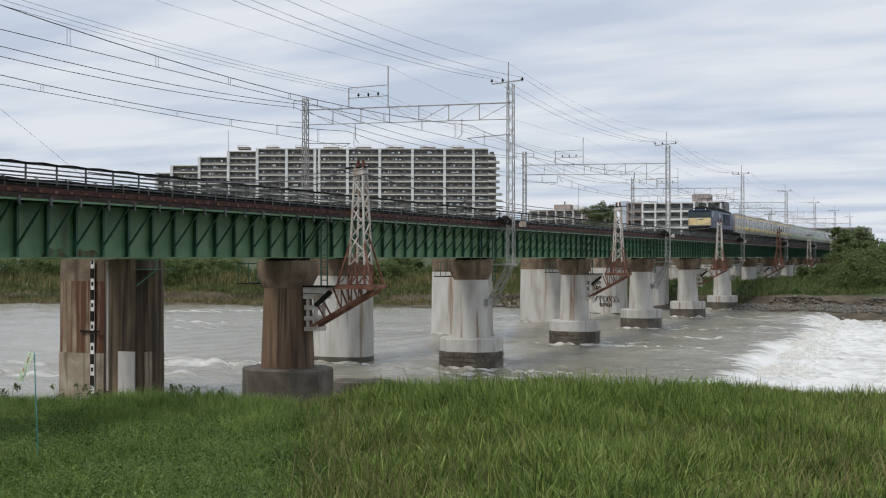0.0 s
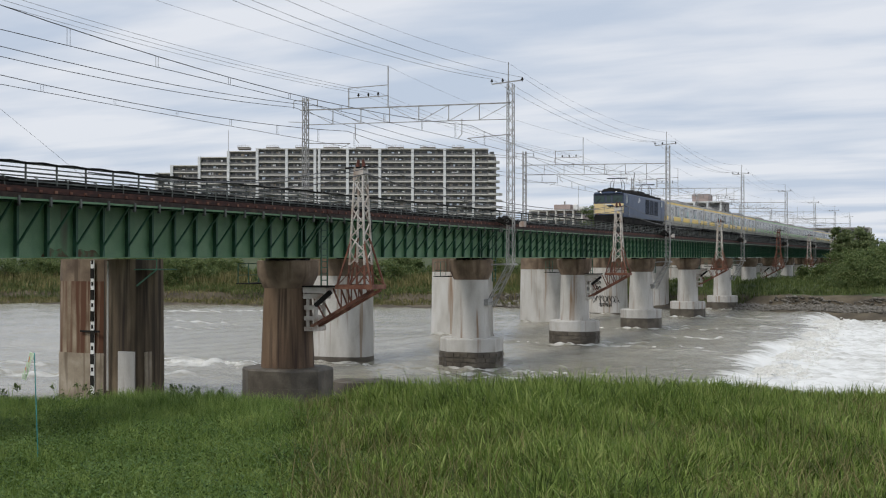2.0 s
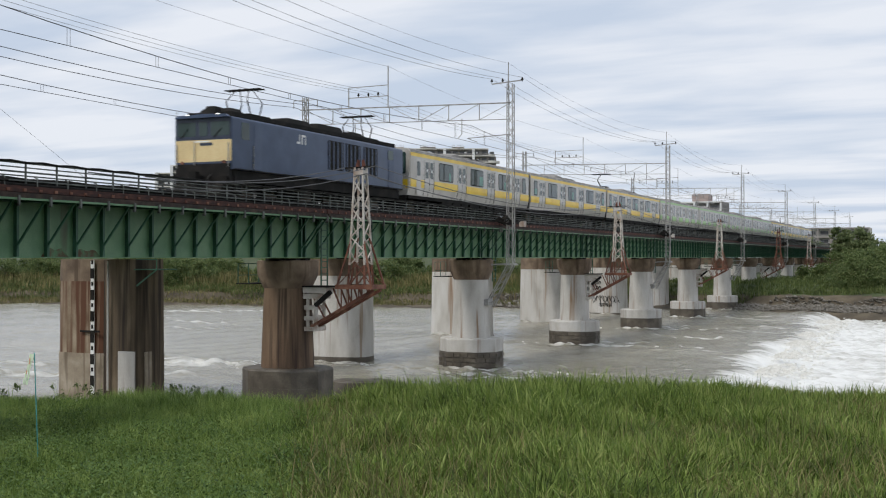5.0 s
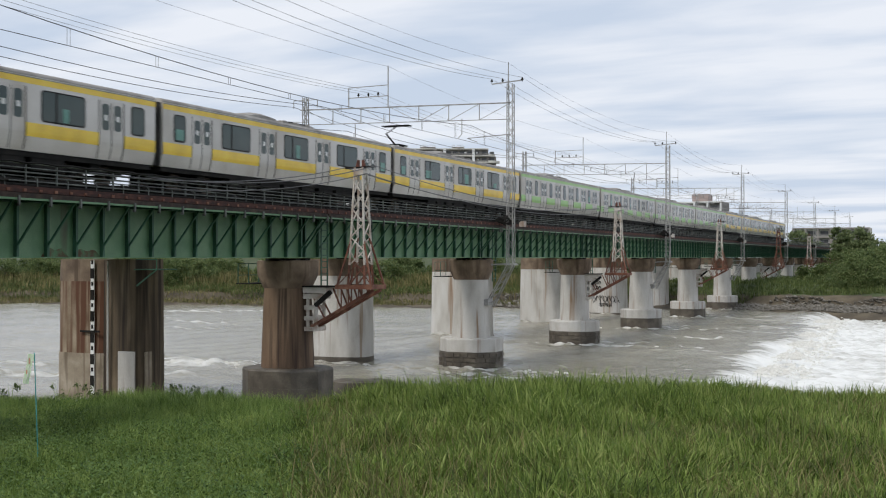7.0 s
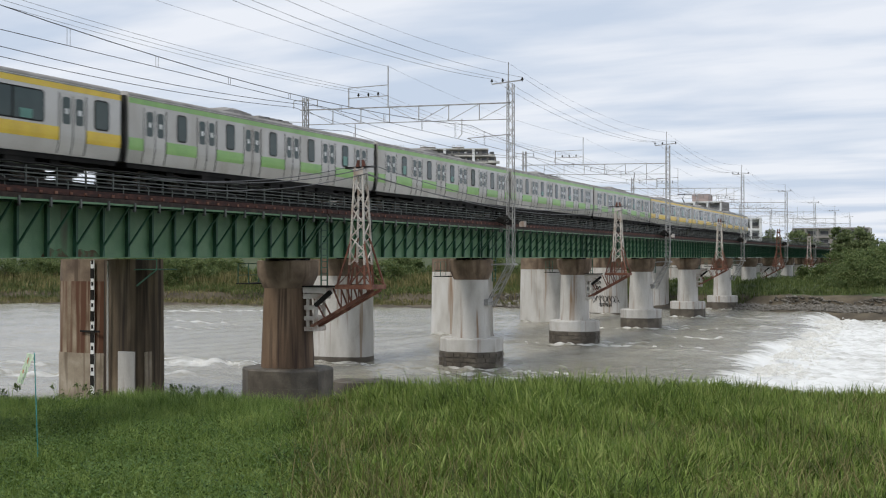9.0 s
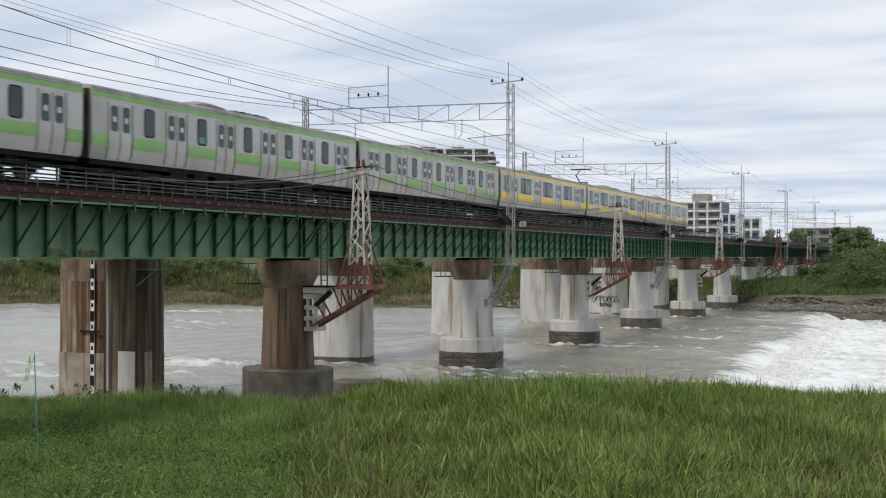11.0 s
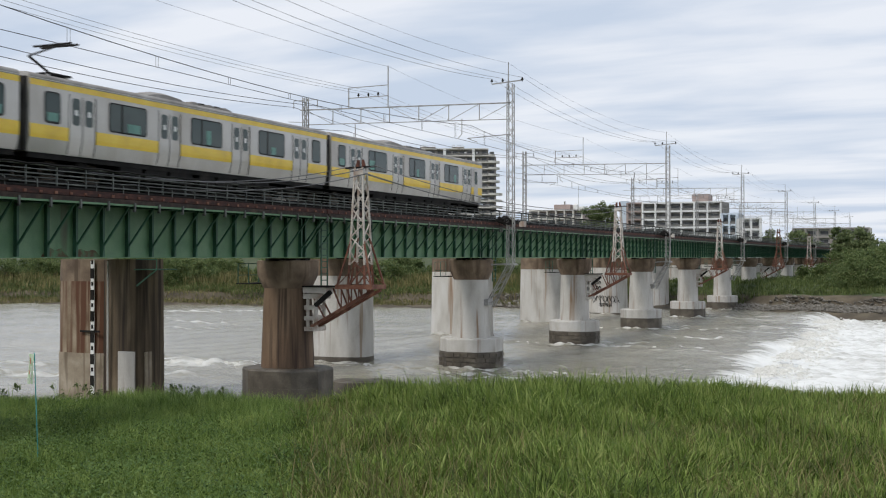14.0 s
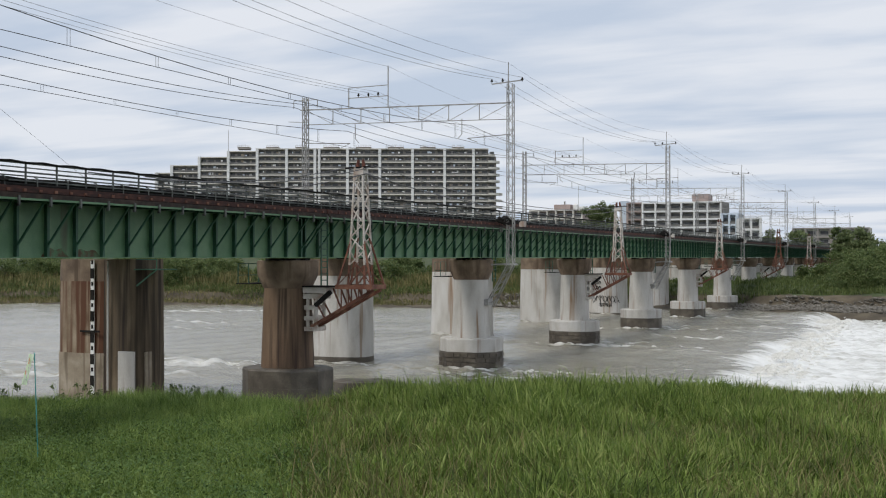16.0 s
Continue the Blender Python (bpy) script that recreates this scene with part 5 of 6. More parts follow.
# ---- far town ----
def apartment_slab():
    """Long balcony block across the river; its upper storeys step down at one end."""
    ahead, fl, top, n = 515.0, 2.85, 54.3, 17
    x0, y0 = from_view(0, ahead)
    b = thing("apartment_building", pose(x0, y0, 0, 0, 0, HEAD), "long beige apartment block with rows of balconies", "apartment building")
    cols = [-126.0, -119.3, -107.2, -94.4, -81.7, -68.8, -56.3, -42.0, -27.8, -13.4, 0.7, 13.4, 20.0]
    drops = [3.75, 2.6, 1.3, 0.4] + [0] * 8
    rnd = random.Random(4)
    foot = top - n * fl
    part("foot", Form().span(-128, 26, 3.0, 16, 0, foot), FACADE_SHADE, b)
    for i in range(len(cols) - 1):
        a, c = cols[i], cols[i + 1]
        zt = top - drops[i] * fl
        # Recess shade is put into this wall's colour.
        part("core_wall", Form().span(a, c, 1.8, 15, foot, zt), FACADE_SHADE, b, "wall behind the balconies, painted grey for the recess shade")
        part("roof_edge", Form().span(a, c, -0.3, 2.2, zt, zt + 0.4), FACADE, b)
        for k in range(n):
            z = zt - (k + 1) * fl
            if z < foot:
                break
            bal = part("balcony", Form().span(a + 0.3, c - 0.3, -0.3, -0.12, z + 0.1, z + 0.3).span(a, c, -0.3, 1.8, z - 0.2, z + 0.1), FACADE, b)
            part("railing", Form().span(a + 0.3, c - 0.3, -0.24, -0.18, z + 0.3, z + 1.05), FACADE_RAIL, bal, "grey balcony railing, darkened with the balcony shade")
            m = 4 if c - a > 9 else 2
            for j in range(m):
                u0, u1 = a + (c - a) * (j + 0.14) / m, a + (c - a) * (j + 0.84 + rnd.uniform(-0.1, 0.06)) / m
                part("window", Form().span(u0, u1, 1.72, 1.797, z + 0.15, z + 2.15), WINDOW, b)
            for _ in range(4):
                if rnd.random() < 0.62:
                    u = rnd.uniform(a + 0.8, c - 3)
                    part("laundry", Form().span(u, u + rnd.uniform(0.4, 1.4), 0.3, 0.4, z + rnd.uniform(0.9, 1.3), z + rnd.uniform(1.45, 2.1)), rnd.choice((WHITE, FACADE_WHITE, FACADE_BLUE, TAN)), b, "pale laundry on the balcony")
        part("column", Form().span(a - 0.6, a + 0.6, -0.7, 1.9, foot, zt + 0.5), FACADE_WHITE, b, "white vertical column")
        if i > 2 and c - a > 9:
            ph = part("penthouse", Form().span(a + 3.5, c - 4.2, 3, 9, top + 0.4, top + 1.25), FACADE_SHADE, b)
            part("penthouse_roof", Form().span(a + 3.3, c - 4.0, 2.8, 9.2, top + 1.25, top + 1.45), FACADE, ph)
            rl = Form()
            for j in range(7):
                u = a + 3.5 + (c - a - 7.7) * j / 6
                rl.bar((u, 3.2, top + 1.45), (u, 3.2, top + 2.2), 0.06)
            part("roof_railing", rl.bar((a + 3.5, 3.2, top + 2.2), (c - 4.2, 3.2, top + 2.2), 0.07), FACADE_SHADE, ph)
    part("column", Form().span(-54.9, -53.9, -0.7, 1.9, foot, top + 0.5), FACADE_WHITE, b)
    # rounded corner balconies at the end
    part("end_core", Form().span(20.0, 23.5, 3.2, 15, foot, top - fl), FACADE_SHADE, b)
    for k in range(n):
        z = top - (k + 1) * fl
        rr = 3.2 if k < 1 else (5.2 if k < 6 else 6.4)
        ring = lambda zz, r: [(20.0 + r * math.sin(radians(t)), 5.6 - 5.6 * math.cos(radians(t)), zz) for t in range(0, 91, 15)] + [(20.0, 5.6, zz)]
        bal = part("corner_balcony", Form().loft([ring(z - 0.16, rr), ring(z + 0.85, rr)]), FACADE, b)
        part("corner_window", Form().span(20.6, 22.6, 3.1, 3.196, z + 0.2, z + 2.1), WINDOW, bal)
    part("aerial", Form().bar((-95.5, 6, top), (-95.5, 6, top + 9), 0.1, 5), STEEL, b)
    return b


def block(name, x, y, w, d, z0, floors, fl, mats, bays, label, rz=0.0, roof=True):
    """A flat-roofed block with its long face towards the river."""
    wall, slab, shade = mats
    b = thing(name, pose(x, y, z0, 0, 0, rz), label, "building", "buildings of the town")
    h = floors * fl
    part("wall", Form().span(-w / 2, w / 2, 0.9, d, -6, h), wall, b)
    part("end_wall", Form().span(-w / 2 - 0.4, -w / 2, -0.4, d, -6, h + 0.3), wall, b)
    part("end_wall", Form().span(w / 2, w / 2 + 0.4, -0.4, d, -6, h + 0.3), wall, b)
    part("roof", Form().span(-w / 2 - 0.2, w / 2 + 0.2, -0.5, d + 0.2, h, h + 0.45), slab, b)
    if roof:
        part("penthouse", Form().span(w * 0.22, w * 0.42, 2, d - 2, h + 0.45, h + 3.2), wall, b)
    for k in range(floors):
        bal = part("balcony", Form().span(-w / 2, w / 2, -0.4, -0.25, k * fl - 0.15, k * fl + 0.36).span(-w / 2, w / 2, -0.25, 0.9, k * fl - 0.15, k * fl + 0.02), slab, b)
        part("railing", Form().span(-w / 2, w / 2, -0.36, -0.3, k * fl + 0.36, k * fl + 1.0), FACADE_RAIL, bal, "grey balcony railing, darkened with the balcony shade")
        for i in range(bays):
            c = -w / 2 + w * (i + 0.5) / bays
            part("window", Form().span(c - w / bays * 0.32, c + w / bays * 0.3, 0.83, 0.898, k * fl + 0.3, k * fl + fl - 0.7), WINDOW, b)
    for i in range(bays + 1):
        c = -w / 2 + w * i / bays
        part("pier", Form().span(c - 0.25, c + 0.25, -0.5, 0.89, -2, h), slab, b)
    return b


def build_town():
    apartment_slab()

    def spot(px, dist):
        return from_view((px - 784) / 2073 * dist, dist)
    x, y = spot(1206, 330)
    # The wall behind these balconies has the recess shade painted in.
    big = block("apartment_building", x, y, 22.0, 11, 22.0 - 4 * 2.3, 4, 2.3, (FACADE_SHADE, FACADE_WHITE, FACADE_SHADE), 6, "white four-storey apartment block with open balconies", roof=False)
    part("penthouse", Form().span(2.6, 7.2, 2, 8, 4 * 2.3 + 0.45, 4 * 2.3 + 2.6), FACADE_PINK, big, "pinkish brown roof house")
    x, y = spot(1124, 338)
    pink = block("apartment_building", x, y, 4.2, 9, 22.2 - 4 * 2.3, 4, 2.3, (FACADE_PINK, FACADE_PINK, FACADE_SHADE), 1, "narrow pinkish brown apartment wing", roof=False)
    part("stair_glazing", Form().span(-4.6, -2.6, 0.5, 4, -6, 4 * 2.3 + 0.9), FACADE_BLUE, pink, "pale glazed stair tower")
    x, y = spot(1291, 300)
    block("house", x, y, 3.6, 8, 9.6, 3, 2.7, (FACADE_BLUE, FACADE_BLUE, FACADE_SHADE), 2, "pale blue three-storey building", roof=False)
    x, y = spot(1329, 290)
    block("house", x, y, 4.4, 8, 8.4, 3, 2.6, (FACADE_WHITE, FACADE_WHITE, FACADE_SHADE), 2, "small white three-storey building", rz=16, roof=False)
    x, y = spot(984, 420)
    low = block("house", x, y, 19.5, 10, 23.4 - 2 * 2.9, 2, 2.9, (FACADE_PINK, FACADE, FACADE_SHADE), 6, "long low brownish grey building behind the bridge", roof=False)
    part("roof_house", Form().span(-1.4, 4.6, 2, 8, 5.8, 8.2), FACADE_PINK, low, "pinkish roof house")
    part("water_tank", Form().bar((6.2, 4, 5.8), (6.2, 4, 8.0), 1.1, 12).bar((6.2, 4, 8.0), (6.2, 4, 8.5), 1.1, 12, 0.3), FACADE_WHITE, low, "white rooftop water tank")
    part("roof_plant", Form().span(7.6, 9.6, 3, 6, 5.8, 7.4), FACADE_WHITE, low)
    part("aerial", Form().bar((2.0, 4, 8.2), (2.0, 4, 9.4), 0.3, 6).bar((6.6, 6, 5.8), (6.6, 6, 15.0), 0.07, 5), STEEL, low)
    x, y = spot(1470, 420)
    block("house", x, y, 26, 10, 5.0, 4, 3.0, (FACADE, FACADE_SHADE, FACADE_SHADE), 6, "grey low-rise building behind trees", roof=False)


build_town()


# ---- vegetation ----
rng = np.random.default_rng(7)


def blades(name, X, Y, height, width, lean, mat, label, category, steps=(0.0, 0.6, 1.0), clump=1):
    """Blades that taper and arch over; those of one clump fan out round it."""
    n = len(X)
    base = np.stack([X, Y, ground_height(X, Y) - 0.05], -1)
    a = rng.uniform(0, 2 * np.pi, n)
    side = np.stack([np.cos(a), np.sin(a), np.zeros(n)], -1) * (width / 2)[:, None]
    b = rng.uniform(0, 2 * np.pi, n)
    if clump > 1:
        b = np.repeat(rng.uniform(0, 2 * np.pi, n // clump + 1), clump)[:n] + rng.normal(0, 0.9, n)
    out = np.stack([np.cos(b), np.sin(b), np.zeros(n)], -1) * (lean * height)[:, None]
    rows = []
    for q in steps:
        p = base + out * q ** 2
        p[:, 2] += height * (q - 0.42 * lean * q ** 3)
        taper = 1.0 - 0.15 * q if q < 0.7 else (0.62 if q < 0.99 else 0.08)
        rows += [p - side * taper, p + side * taper]
    k, m = np.arange(n)[:, None] * len(rows), len(steps)
    V = np.stack(rows, 1).reshape(-1, 3)
    F = np.concatenate([k + [2 * j, 2 * j + 1, 2 * j + 3, 2 * j + 2] for j in range(m - 1)], 0)
    return tagged(new(name, array_mesh(name, V, F, mat)), label, category, kind="stuff")


def leaf_litter(name, X, Y, lift, size, mat, label):
    """Small broad leaves of low weeds, each tipped its own way."""
    n = len(X)
    c = np.stack([X, Y, ground_height(X, Y) + lift], -1)
    a = rng.uniform(0, 2 * np.pi, n)
    u = np.stack([np.cos(a), np.sin(a), rng.normal(0, 0.45, n)], -1) * size[:, None]
    v = np.stack([-np.sin(a), np.cos(a), rng.normal(0, 0.45, n)], -1) * (0.55 * size)[:, None]
    V = np.stack([c - u, c + v, c + u, c - v], 1).reshape(-1, 3)
    return tagged(new(name, array_mesh(name, V, np.arange(4 * n).reshape(-1, 4), mat)), label, "weeds", kind="stuff")


def plan_points(n, lo, hi, left, right_, clump, per):
    """Clumped points in a wedge of the near bank; lo and hi are metres ahead."""
    m = n // per
    ahead = np.sqrt(rng.uniform(lo ** 2, hi ** 2, m))
    r = rng.uniform(left, right_, m) * ahead
    ahead, r = np.repeat(ahead, per), np.repeat(r, per)
    ahead = ahead + rng.normal(0, clump, m * per)
    r = r + rng.normal(0, clump, m * per)
    return r * CH - ahead * SH, ahead * CH + r * SH, ahead, r


def build_grass():
    X, Y, ahead, r = plan_points(150000, 11.5, 47.6, -0.42, 0.44, 0.16, 12)
    u = r / ahead
    tall = np.interp(u, [-0.45, -0.16, -0.05, 0.09, 0.3, 0.45], [0.35, 0.45, 0.95, 1.2, 0.9, 0.8])
    rise = np.interp(u, [-0.45, -0.16, -0.05, 0.08, 0.15, 0.23, 0.35, 0.45], [1.0, 1.3, 1.45, 1.55, 1.3, 1.5, 1.25, 1.0])
    tall = tall * (1 + (rise - 1) * np.clip((ahead - 30) / 12, 0, 1))
    patch = 0.85 + 0.16 * np.sin(X * 0.6 + 1.3 * np.sin(Y * 0.35)) * np.sin(Y * 0.5)
    h = tall * np.clip(patch, 0.55, 1.25) * rng.uniform(0.7, 1.25, len(X))
    h *= 1 + 0.28 * (rng.random(len(X)) < 0.05)
    k = u > -0.16 + 0.04 * np.sin(ahead) + rng.normal(0, 0.045, len(u))
    blades("tall_grass", X[k], Y[k], h[k], rng.uniform(0.02, 0.052, k.sum()), rng.uniform(0.08, 0.85, k.sum()), GRASS, "dense tall bright green grass on the near bank", "grass", (0.0, 0.42, 0.76, 1.0), 12)
    k = ~k
    Xe, Ye, ae, re = plan_points(46000, 35, 47.4, -0.12, 0.44, 0.14, 9)
    he = np.interp(re / ae, [-0.16, -0.05, 0.08, 0.15, 0.23, 0.35, 0.45], [0.6, 1.05, 1.45, 1.2, 1.25, 0.95, 0.75]) * rng.uniform(0.55, 1.0, len(Xe))
    blades("tall_grass_fringe", Xe, Ye, he, rng.uniform(0.025, 0.06, len(Xe)), rng.uniform(0.1, 0.8, len(Xe)), GRASS, "dense tall grass along the water's edge", "grass", (0.0, 0.42, 0.76, 1.0), 9)
    X2, Y2, a2, r2 = plan_points(50000, 11.5, 48.0, -0.42, -0.13, 0.2, 10)
    Xs, Ys = np.concatenate([X[k], X2]), np.concatenate([Y[k], Y2])
    n = len(Xs)
    al, rl = Ys * CH - Xs * SH, Xs * CH + Ys * SH
    lift = 1 + np.interp(rl / al, [-0.42, -0.31, -0.27, -0.1], [0.45, 0.5, 1.0, 1.1]) * np.clip((al - 32) / 12, 0, 1)
    blades("low_grass", Xs, Ys, lift * rng.uniform(0.25, 0.62, n), rng.uniform(0.012, 0.03, n), rng.uniform(0.1, 0.7, n), WEED, "short dark green weeds and grass on the near bank", "grass")
    # broad-leaved weeds among the short grass, and dead stalks in the tall grass
    Xw, Yw, aw, rw = plan_points(90000, 11.5, 47.0, -0.42, 0.0, 0.22, 15)
    keep = rw / aw < -0.10 + 0.06 * np.sin(aw * 0.7) + rng.normal(0, 0.03, len(Xw))
    Xw, Yw = Xw[keep], Yw[keep]
    n = len(Xw)
    leaf_litter("broad_leaf_weeds", Xw, Yw, rng.uniform(0.15, 0.6, n), rng.uniform(0.018, 0.045, n), WEEDLEAF, "small-leaved green weeds among the short grass")
    Xd, Yd, ad, rd = plan_points(14000, 12, 47, -0.12, 0.44, 0.35, 10)
    n = len(Xd)
    blades("dead_stalks", Xd, Yd, rng.uniform(0.6, 1.3, n), rng.uniform(0.014, 0.034, n), rng.uniform(0.1, 0.7, n), REED, "dry brown stalks among the tall grass", "grass", (0.0, 0.42, 0.76, 1.0), 10)
    # reeds along the far bank, some of them dry
    m = 24000
    X = rng.uniform(-175, -42, m)
    e = rng.gamma(2.0, 6.0, m) + 7.5
    Y = np.where(X < -26, 160 + (X + 26) * 0.22, 160) + e
    keep = np.sin(X * 0.16) + 0.6 * np.sin(X * 0.43 + 1) + rng.normal(0, 0.5, m) > -0.5
    X, Y = X[keep], Y[keep]
    n = len(X)
    blades("reeds", X, Y, rng.uniform(0.8, 2.1, n), rng.uniform(0.06, 0.16, n), rng.uniform(0.05, 0.4, n), REED, "yellowish reeds along the far bank", "reeds")
    q = 26000
    X = rng.uniform(-175, -44, q)
    Y = 160 + (X + 26) * 0.22 + 0.4 + 10 * rng.random(q)
    blades("dry_grass", X, Y, rng.uniform(0.25, 0.8, q), rng.uniform(0.05, 0.12, q), rng.uniform(0.2, 0.7, q), REED, "dry yellowish grass on the far waterside slope", "grass")
    m = 80000
    X = rng.uniform(-175, 25, m)
    Y = np.where(X < -26, 160 + (X + 26) * 0.22, 160) + 5.0 + 40 * rng.uniform(0, 1, m) ** 1.6
    blades("bank_grass", X, Y, rng.uniform(0.3, 1.0, m), rng.uniform(0.05, 0.11, m), rng.uniform(0.1, 0.6, m), BANK, "green grass on the far bank", "grass")


def crown_mesh(name, lobes, count, leaf, mat, seed):
    """Leaves scattered through overlapping lobes, thinner inside than at the rim."""
    g = np.random.default_rng(seed)
    lobes = np.asarray(lobes, float)
    w = lobes[:, 3] ** 2
    i = g.choice(len(lobes), count, p=w / w.sum())
    d = g.normal(0, 1, (count, 3))
    d /= np.linalg.norm(d, axis=1)[:, None]
    rad = lobes[i, 3] * np.abs(g.normal(0.85, 0.35, count))
    P = lobes[i, :3] + d * rad[:, None] * np.array([1, 1, 0.8])
    a = g.normal(0, 1, (count, 3))
    a /= np.linalg.norm(a, axis=1)[:, None]
    b = np.cross(a, g.normal(0, 1, (count, 3)))
    b /= np.linalg.norm(b, axis=1)[:, None]
    s = (leaf * g.uniform(0.6, 1.4, count))[:, None]
    V = np.stack([P - a * s, P + b * s * 0.55, P + a * s, P - b * s * 0.55], 1).reshape(-1, 3)
    F = np.arange(count * 4).reshape(-1, 4)
    return array_mesh(name, V, F, mat)


def tree(x, y, height, spread, count, leaf, label, category, name, seed, group):
    g = random.Random(seed)
    t = thing(name, (x, y, float(ground_height(x, y)) - 0.1), label, category, group)
    lobes, limbs = [], Form()
    trunk_h = height * 0.35
    part("trunk", Form().bar((0, 0, 0), (0.1, 0.05, trunk_h), height * 0.03 + 0.05, 8, height * 0.018 + 0.03), BARK, t)
    for i in range(46):
        a, rr = g.uniform(0, 6.28), spread * math.sqrt(g.random())
        dome = math.sqrt(max(0.0, 1 - (rr / (spread * 1.05)) ** 2))
        z = height * (0.3 + 0.66 * dome * g.uniform(0.2, 1.0)) if name == "tree" else height * (0.1 + 0.84 * dome * g.uniform(0.1, 1.0))
        s = spread * g.uniform(0.14, 0.30)
        lobes.append((rr * math.cos(a), rr * math.sin(a), z, s))
        if i % 3 == 0:
            limbs.bar((0.1, 0.05, trunk_h * g.uniform(0.6, 1)), (rr * math.cos(a), rr * math.sin(a), z), 0.07, 5, 0.02)
    part("limb", limbs, BARK, t)
    c = new("crown", crown_mesh("crown", lobes, count, leaf, TREE if name == "tree" else FOLIAGE, seed))
    c.parent = t
    return t


def build_trees():
    proto = [tree(-70, 172 + 4 * i, 3.6 + 0.5 * i, 2.6 + 0.3 * i, 5000, 0.15, "dense dark green bush on the far bank", "bush", "bush", 40 + i, "bushes of the far bank") for i in range(3)]
    g = random.Random(9)
    for i in range(84):
        x = g.uniform(-170, -46)
        y = (160 + (x + 26) * 0.22) + g.uniform(10, 36)
        copy_thing(g.choice(proto), pose(x, y, float(ground_height(x, y)) - 0.1, 0, 0, g.uniform(0, 360)))
    # the thicket beside the end of the bridge
    big = [tree(10, 172 + 5 * i, 6.8 + 1.0 * i, 4.2 + 0.4 * i, 12000, 0.17, "dense green riverside tree in full leaf", "tree", "bush", 60 + i, "trees of the thicket") for i in range(3)]
    for i in range(64):
        px = 1478 + 130 * g.random() ** 0.9
        d = g.uniform(160, 205)
        low = max(0.0, (1530 - px) / 52)
        x, y = from_view((px - 784) / 2073 * d, d)
        copy_thing(big[0 if low > 0.4 else g.choice((0, 1, 2))], pose(x, y, float(ground_height(x, y)) - 0.4 - 1.4 * low, 0, 0, g.uniform(0, 360)) @ Matrix.Diagonal((g.uniform(0.5, 1.0), g.uniform(0.5, 1.0), g.uniform(0.5, 0.84) * (1 - 0.3 * low), 1)))
    for i in range(9):
        px, d = g.uniform(1425, 1492), g.uniform(176, 200)
        x, y = from_view((px - 784) / 2073 * d, d)
        copy_thing(proto[0], pose(x, y, float(ground_height(x, y)) - 1.2, 0, 0, g.uniform(0, 360)))
    # town trees
    for px, d, h, w in ((1050, 400, 20.5, 5), (1072, 402, 20.5, 5), (1062, 398, 21.5, 5), (1365, 300, 9, 3.5), (1408, 300, 9.6, 4.2), (1425, 310, 8, 4), (1512, 240, 10.6, 3.6), (1488, 240, 10.8, 2.2), (1534, 240, 9.0, 3.2), (262, 470, 21, 9), (235, 480, 19, 8), (1350, 330, 9, 3.5)):
        x, y = from_view((px - 784) / 2073 * d, d)
        tree(x, y, h, w, 2600 if d == 240 else 7500, 0.27, "leafy green tree among the town houses", "tree", "tree", int(px), "trees of the town")


build_grass()
build_trees()


# ---- stones at the far waterline ----
def build_stones():
    g = random.Random(3)
    kinds = []
    for i in range(5):
        bm = bmesh.new()
        bmesh.ops.create_icosphere(bm, subdivisions=1, radius=0.5)
        for v in bm.verts:
            v.co *= g.uniform(0.75, 1.15)
            v.co.z *= 0.65
        me = bpy.data.meshes.new("stone")
        bm.to_mesh(me)
        bm.free()
        me.materials.append(STONE)
        kinds.append(me)
    bank = thing("stone_bank", (0, 0, 0), "pale tumbled stones along the far waterline", "stones", kind="structure")
    for i in range(420):
        x = g.uniform(-27, -7) if i < 300 else g.uniform(-60, -42)
        e = 160 + (x + 26) * (0.22 if x < -26 else -0.1) + g.uniform(-1.5, 4.2)
        o = new("stone", g.choice(kinds))
        s = g.uniform(0.14, 0.34) if i < 300 else g.uniform(0.4, 0.9)
        o.matrix_basis = pose(x, e, float(ground_height(x, e)) + 0.05, g.uniform(0, 360), g.uniform(0, 30), g.uniform(0, 360)) @ Matrix.Scale(s, 4)
        o.parent = bank


build_stones()


def build_gravel():
    """Small pale pebbles on the strip between the water and the scarp."""
    g = np.random.default_rng(21)
    n = 5200
    x = np.concatenate([g.uniform(-29, -3, n - 900), g.uniform(-60, -42, 900)])
    y = np.where(x < -26, 160 + (x + 26) * 0.22, 160 - 0.1 * (x + 26)) + g.uniform(-1.2, 4.2, n)
    s = g.gamma(2.5, 0.05, n) + 0.04
    c = np.stack([x, y, ground_height(x, y) + 0.3 * s], -1)
    o = np.array([[1, 0, 0], [0, 1, 0], [-1, 0, 0], [0, -1, 0], [0, 0, 0.6], [0, 0, -0.6]])
    V = (c[:, None, :] + o[None] * s[:, None, None] * g.uniform(0.6, 1.3, (n, 6, 1))).reshape(-1, 3)
    t = np.array([[0, 1, 4], [1, 2, 4], [2, 3, 4], [3, 0, 4], [1, 0, 5], [2, 1, 5], [3, 2, 5], [0, 3, 5]])
    F = (np.arange(n)[:, None, None] * 6 + t[None]).reshape(-1, 3)
    tagged(new("gravel", array_mesh("gravel", V, F, STONE)), "pale gravel along the far waterline", "gravel", kind="stuff")


build_gravel()


# ---- foam on the river ----
WAKES = []


